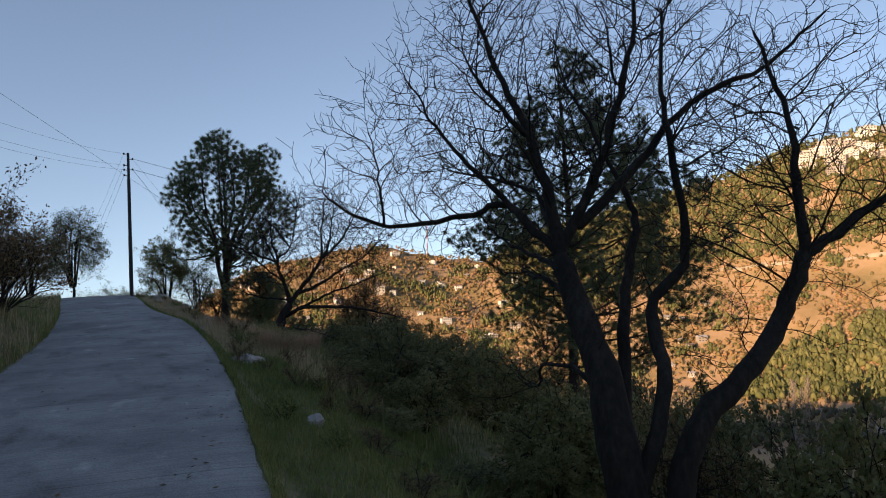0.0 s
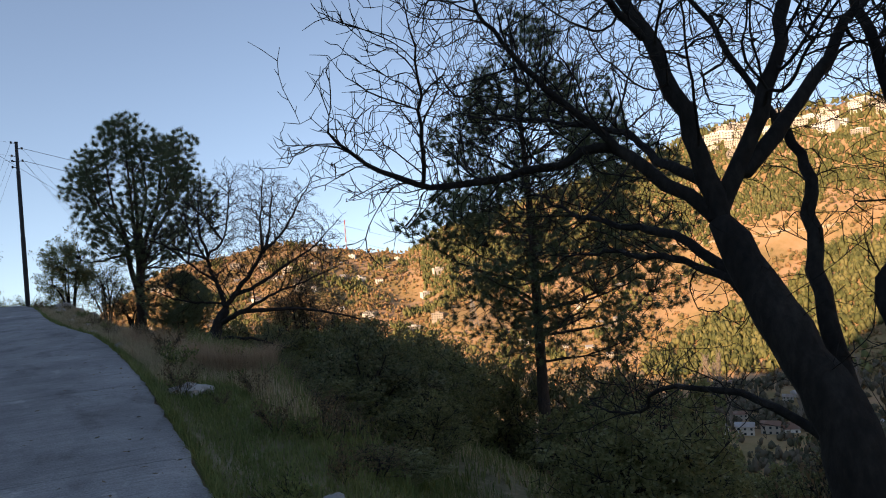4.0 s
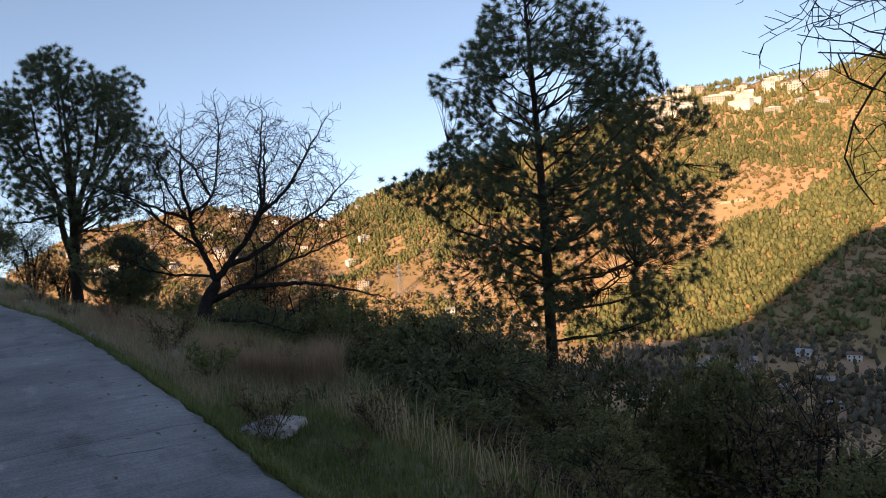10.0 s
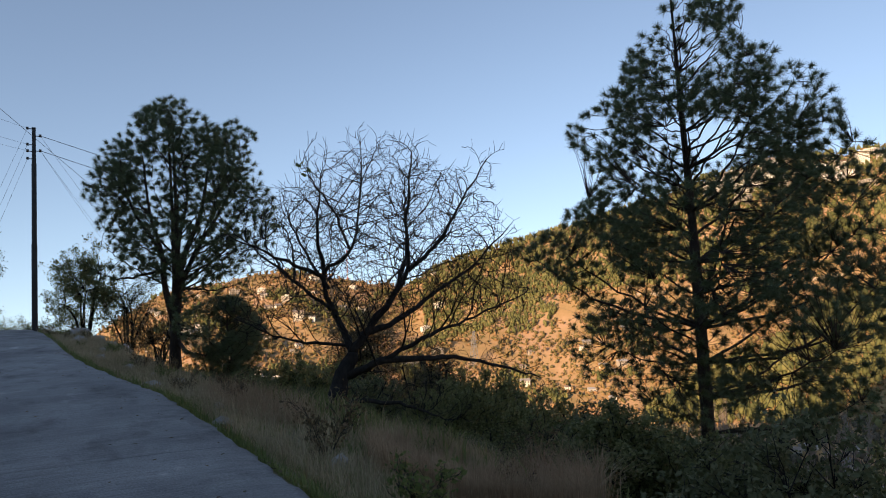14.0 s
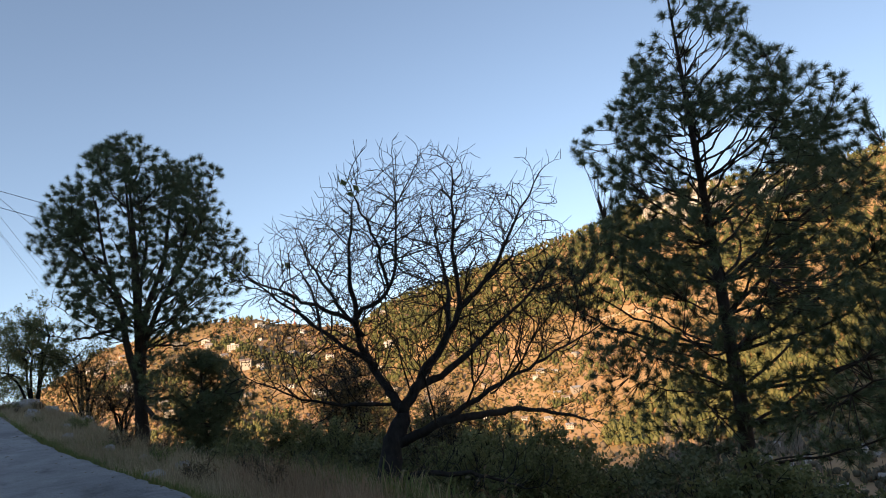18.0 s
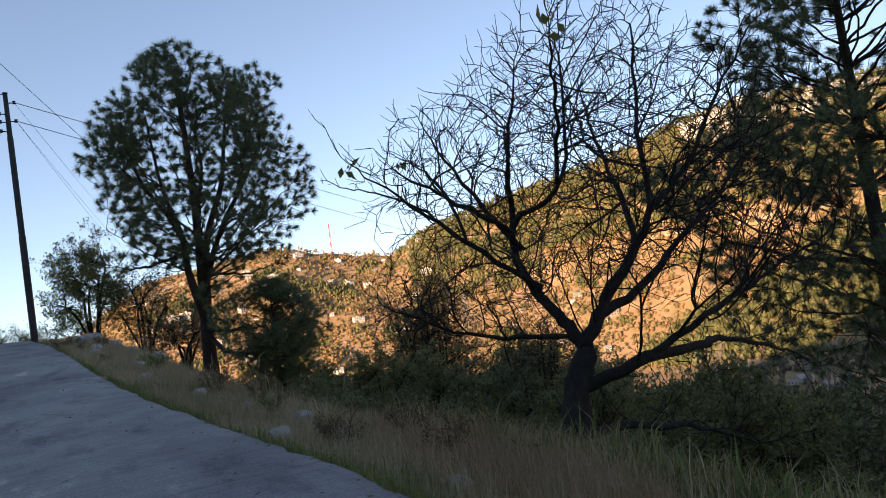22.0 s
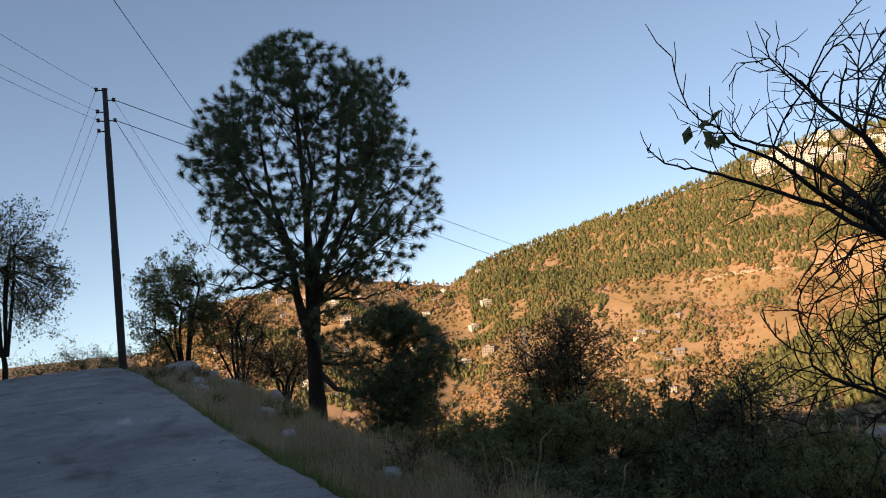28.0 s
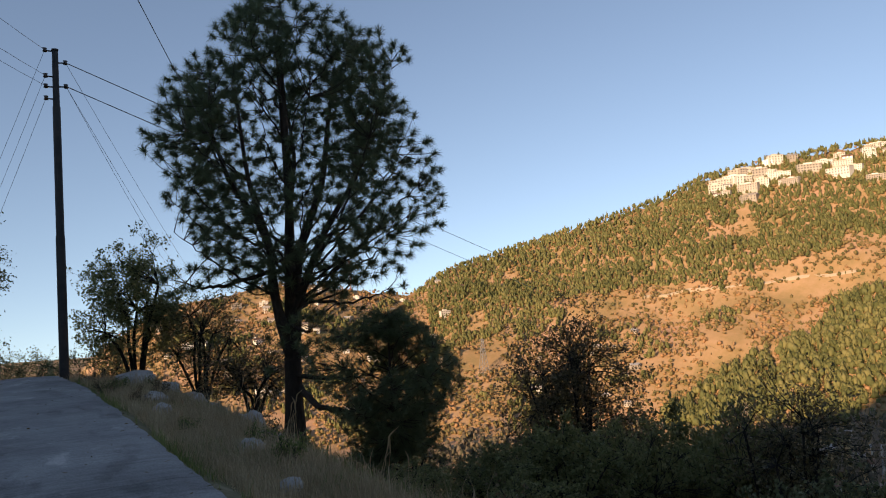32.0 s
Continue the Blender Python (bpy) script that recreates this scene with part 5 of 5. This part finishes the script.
def crowns(name, label, x, y, wide, tall, material, seed, pointed, shards=14):
    """Many small uneven tree crowns as one mesh: a ragged core with shards of foliage about it."""
    r = np.random.RandomState(seed)
    n = len(x)
    z = land(x, y)
    v = ICO_V[None] * (0.8 + r.normal(0, 0.2, (n, len(ICO_V), 1)))
    d = r.normal(0, 1, (n, shards, 3))
    d = d / np.linalg.norm(d, axis=2)[:, :, None] * r.uniform(0.65, 1.12, (n, shards, 1))
    leaf = d[:, :, None, :] + r.normal(0, 0.26, (n, shards, 3, 3))
    v = np.concatenate([v, leaf.reshape(n, shards * 3, 3)], 1)
    up = np.clip((v[:, :, 2:3] + 1) / 2, 0, 1)
    v = v * np.concatenate([np.repeat(1 - pointed * up, 2, 2), np.ones_like(up)], 2)
    turn = r.uniform(0, 6.28, n)
    c, s = np.cos(turn)[:, None], np.sin(turn)[:, None]
    vx = (v[:, :, 0] * c - v[:, :, 1] * s) * wide[:, None] + x[:, None]
    vy = (v[:, :, 0] * s + v[:, :, 1] * c) * wide[:, None] + y[:, None]
    vz = (v[:, :, 2] + 0.75) * tall[:, None] / 2 + z[:, None]
    m = len(ICO_V)
    faces = np.concatenate([ICO_F, m + np.arange(shards * 3).reshape(shards, 3)])
    f = faces[None] + (np.arange(n) * (m + 3 * shards))[:, None, None]
    ob = tri_ob(name, np.stack([vx, vy, vz], -1).reshape(-1, 3), f.reshape(-1, 3), material)
    return tagged(ob, label, "forest", kind="stuff")


def slope_spots(seed, n, az0, az1, p0, p1):
    r = np.random.RandomState(seed)
    az = np.radians(r.uniform(az0, az1, n))
    p = r.uniform(p0, p1, n)
    rad = R_BASE + (R_RIDGE - R_BASE) * p
    return rad * np.sin(az), rad * np.cos(az), np.degrees(az), p, r


x, y, az, p, r = slope_spots(61, 30000, 3, 80, 0.02, 1.01)
el = np.degrees(np.arctan2(land(x, y) - 1.6, np.hypot(x, y)))
patch = wave(x, y, 38, 8) + 0.6 * wave(x, y, 15, 9)
upper = (az > 27) & (p > 0.52 - 0.15 * patch) & (patch > -0.75)
ridge = (p > 0.92) & (az > 26) & (r.rand(len(x)) < 0.8)
stand = (az > 44) & (el < -8.5 + (az - 45.5) * 0.56 + 0.8 * patch)
west = (az < 29) & (patch > 0.3) & (r.rand(len(x)) < 0.35)
mid = (patch > 0.45) & (r.rand(len(x)) < 0.5)
bare = (az > 56) & (el < -8.7 + (az - 57.8) * 0.8) & (r.rand(len(x)) < 0.85)
keep = (upper | stand | west | ridge | mid) & ~bare
crowns("pine_forest", "sunlit pine forest over the far hillside", x[keep], y[keep], np.where(stand[keep], 1.5, 0.95) * r.uniform(1.5, 3.3, keep.sum()), np.where(stand[keep], 1.35, 1.0) * r.uniform(4.5, 8.5, keep.sum()), FAR_PINE, 62, 0.5)
x, y, az, p, r = slope_spots(63, 26000, 3, 75, 0.0, 1.0)
keep = (wave(x, y, 30, 3) + 0.7 * wave(x, y, 11, 5) + r.normal(0, 0.25, len(x))) > -0.45
crowns("hill_scrub", "ochre scrub and small trees on the far slope", x[keep], y[keep], r.uniform(0.7, 2.9, keep.sum()), r.uniform(1.5, 5.0, keep.sum()), FAR_SCRUB, 64, 0.25, 7)
r = np.random.RandomState(65)
az, rad = np.radians(r.uniform(22, 80, 11000)), r.uniform(150, 560, 11000)
x, y = rad * np.sin(az), rad * np.cos(az)
keep = (wave(x, y, 40, 2) + r.normal(0, 0.4, 11000)) > np.where(rad > 300, 0.0, -0.3)
crowns("valley_trees", "dim trees over the shaded valley floor", x[keep], y[keep], r.uniform(1.5, 3.4, keep.sum()), r.uniform(3, 8, keep.sum()), VALLEY_TREE, 66, 0.3, 9)

# a pale road that crosses the far slope
line = []
for k in range(40):
    a = 43.5 + 14.5 * k / 39
    want = -0.9 + 0.055 * (a - 44) + 0.22 * math.sin(a * 1.7)
    rad = np.linspace(R_BASE + 20, R_RIDGE, 200)
    e = np.degrees(np.arctan2(land(rad * math.sin(radians(a)), rad * math.cos(radians(a))) - 1.6, rad))
    i = int(np.argmax(e > want))
    line.append((rad[i], radians(a)))
soft = np.convolve(np.pad([q for q, _ in line], 4, mode="edge"), np.ones(9) / 9, mode="valid")
line = [(q, a) for q, (_, a) in zip(soft, line)]
v, f = [], []
for k, (rad, a) in enumerate(line):
    for q in (-0.9, 0.9):
        x, y = (rad + q) * math.sin(a), (rad + q) * math.cos(a)
        v.append((x, y, float(land(x, y)) + 0.8))
    for q in (0, 1):
        x, y, z = v[-2]
        v.append((x, y, z - 2.5))
    if k:
        o = 4 * k
        f += [(o - 4, o, o + 1, o - 3), (o - 2, o + 2, o, o - 4)]
tagged(mesh_ob("road_2", v, f, EARTH_ROAD), "pale road across the far hillside", "road", kind="structure")

# ---- houses ----


def box(bm, x0, y0, z0, x1, y1, z1):
    m = Matrix.Translation(((x0 + x1) / 2, (y0 + y1) / 2, (z0 + z1) / 2)) @ Matrix.Diagonal((x1 - x0, y1 - y0, z1 - z0, 1))
    bmesh.ops.create_cube(bm, size=1, matrix=m)


def house(label, w, d, storeys, pitched, seed):
    rnd = random.Random(seed)
    thing = new("house")
    tagged(thing, label, "house")
    h = 3.0 * storeys
    bm = bmesh.new()
    box(bm, -w / 2, -d / 2, -4, w / 2, d / 2, h)
    part("wall", bm, PLASTER, thing)
    bm = bmesh.new()
    if pitched:
        v = [bm.verts.new(q) for q in ((-w / 2 - 0.5, -d / 2 - 0.5, h), (w / 2 + 0.5, -d / 2 - 0.5, h), (w / 2 + 0.5, d / 2 + 0.5, h), (-w / 2 - 0.5, d / 2 + 0.5, h), (-w / 2 - 0.5, 0, h + d * 0.28), (w / 2 + 0.5, 0, h + d * 0.28))]
        for f in ((0, 1, 5, 4), (2, 3, 4, 5), (1, 2, 5), (3, 0, 4), (3, 2, 1, 0)):
            bm.faces.new([v[k] for k in f])
    else:
        box(bm, -w / 2 - 0.4, -d / 2 - 0.4, h, w / 2 + 0.4, d / 2 + 0.4, h + 0.35)
        box(bm, -w * 0.2, -d * 0.2, h + 0.35, w * 0.15, d * 0.25, h + 2.2)
    part("roof", bm, ROOF if pitched else PLASTER, thing)
    for s in range(storeys):
        n = max(2, int(w / 3.2))
        for k in range(n):
            cx = -w / 2 + w * (k + 0.5) / n
            bm = bmesh.new()
            box(bm, cx - 0.65, -d / 2 - 0.06, s * 3 + 0.9, cx + 0.65, -d / 2 + 0.1, s * 3 + 2.3)
            part("window", bm, PANE, thing)
    return thing


def settle(src, az, rad, turn, sink=0.5, size=1.0, label=""):
    a = radians(az)
    x, y = rad * math.sin(a), rad * math.cos(a)
    c = copy_thing(src, Matrix.Translation((x, y, float(land(x, y)) - sink)) @ Matrix.Rotation(-a + turn, 4, "Z"))
    c.scale = (size, size, size)
    if label:
        tagged(c, label)
    return c


HOUSES = [house("cream many-storeyed house on the sunlit ridge", 16, 9, 3, False, 1), house("long white flat-roofed building on the ridge", 26, 10, 3, False, 2), house("small pale house with a pitched roof", 9, 7, 1, True, 3), house("pale two-storeyed house with a pitched roof", 11, 8, 2, True, 4)]
for k, h in enumerate(HOUSES):
    a = radians((52.5, 51.2, 15.0, 17.2)[k])
    rad = (872, 880, 800, 760)[k]
    h.matrix_world = Matrix.Translation((rad * math.sin(a), rad * math.cos(a), float(land(rad * math.sin(a), rad * math.cos(a))) - 0.5)) @ Matrix.Rotation(-a, 4, "Z")
rng = random.Random(88)
for k in range(46):
    az = rng.choice((rng.uniform(49.2, 54.8), rng.uniform(55.4, 63)))
    settle(rng.choice(HOUSES[:2] + HOUSES[:1] + HOUSES[3:]), az, rng.uniform(838, 893), rng.uniform(-0.5, 0.5), size=rng.uniform(0.55, 1.0))
for k in range(60):
    settle(rng.choice(HOUSES[2:] + HOUSES[:1]), rng.uniform(6, 30), rng.uniform(600, 885), rng.uniform(-0.6, 0.6), size=rng.uniform(0.4, 0.75), label="small pale house on the sunlit far hill")
for k in range(14):
    settle(rng.choice(HOUSES[2:]), rng.uniform(30, 44), rng.uniform(575, 680), rng.uniform(-0.6, 0.6), size=rng.uniform(0.4, 0.75), label="small pale house low on the far slope")
for k in range(26):
    az = rng.choice((rng.uniform(48, 67), rng.uniform(54, 62)))
    settle(rng.choice(HOUSES[2:]), az, rng.uniform(380, 540), rng.uniform(-0.6, 0.6), size=rng.uniform(0.5, 1.0), label="pale house in the shaded valley")


def lattice_tower(az, rad, height, label, wide=0.11):
    a = radians(az)
    x, y = rad * math.sin(a), rad * math.cos(a)
    thing = new("transmission_tower")
    thing.location = (x, y, float(land(x, y)) - 0.5)
    tagged(thing, label, "tower")
    half = lambda z: height * (0.10 * (1 - z / height) ** 1.3 + 0.02)
    for sx, sy in ((-1, -1), (1, -1), (1, 1), (-1, 1)):
        t = Tubes()
        t.add([(sx * half(z), sy * half(z), z) for z in np.linspace(0, height, 7)], [wide] * 7, 4)
        t.object("leg", STEEL_PALE, thing)
    for k in range(8):
        z0, z1 = height * k / 8, height * (k + 1) / 8
        for (ax, ay), (bx, by) in (((-1, -1), (1, -1)), ((1, -1), (1, 1)), ((1, 1), (-1, 1)), ((-1, 1), (-1, -1))):
            for p, q in (((ax, ay), (bx, by)), ((bx, by), (ax, ay))):
                t = Tubes()
                t.add([(p[0] * half(z0), p[1] * half(z0), z0), (q[0] * half(z1), q[1] * half(z1), z1)], [wide * 0.6] * 2, 3)
                t.object("brace", STEEL_PALE, thing)
    for z in (0.72, 0.84, 0.96):
        t = Tubes()
        t.add([(-height * 0.11, 0, height * z), (0, 0, height * (z + 0.03)), (height * 0.11, 0, height * z)], [wide] * 3, 4)
        t.object("crossarm", STEEL_PALE, thing)


lattice_tower(57.1, 330, 34, "grey lattice power tower in the shaded valley")
lattice_tower(30.9, 640, 32, "grey lattice power tower on the sunlit slope", 0.2)
mast = new("radio_mast")
ma = radians(21.1)
mast.location = (895 * math.sin(ma), 895 * math.cos(ma), float(land(895 * math.sin(ma), 895 * math.cos(ma))))
tagged(mast, "tall red and white radio mast on the hilltop", "mast")
for k in range(7):
    t = Tubes()
    t.add([(0, 0, k * 5.5 - 1), (0, 0, k * 5.5 + 4.5)], [0.7, 0.6], 6)
    t.object("section", MAST_RED if k % 2 == 0 else PLASTER, mast)


def poplar(x, y, height, seed):
    rnd = random.Random(seed)
    thing = new("poplar")
    thing.location = (x, y, float(land(x, y)) - 0.3)
    tagged(thing, "slim pale leafless poplar in the valley", "tree", group="valley poplars")
    t = Tubes()
    t.add([(0, 0, 0), (0.1, 0, height * 0.5), (0, 0.1, height)], [0.3, 0.2, 0.05], 6)
    t.object("trunk", BARK_PALE, thing)
    t = Tubes()
    for k in range(90):
        h = height * rnd.uniform(0.15, 0.95)
        a = rnd.uniform(0, 6.28)
        ln = height * 0.2 * rnd.uniform(0.5, 1.0)
        e = Vector((math.cos(a) * ln * 0.4, math.sin(a) * ln * 0.4, h + ln))
        t.add([(0, 0, h), e * 1.0], [0.14, 0.07], 3)
    t.object("crown", BARK_PALE, thing)


rng = random.Random(91)
for k in range(22):
    a = radians(rng.choice((rng.uniform(47.5, 50.5), rng.uniform(54, 59))))
    rad = rng.uniform(400, 500)
    poplar(rad * math.sin(a), rad * math.cos(a), rng.uniform(19, 31), 200 + k)
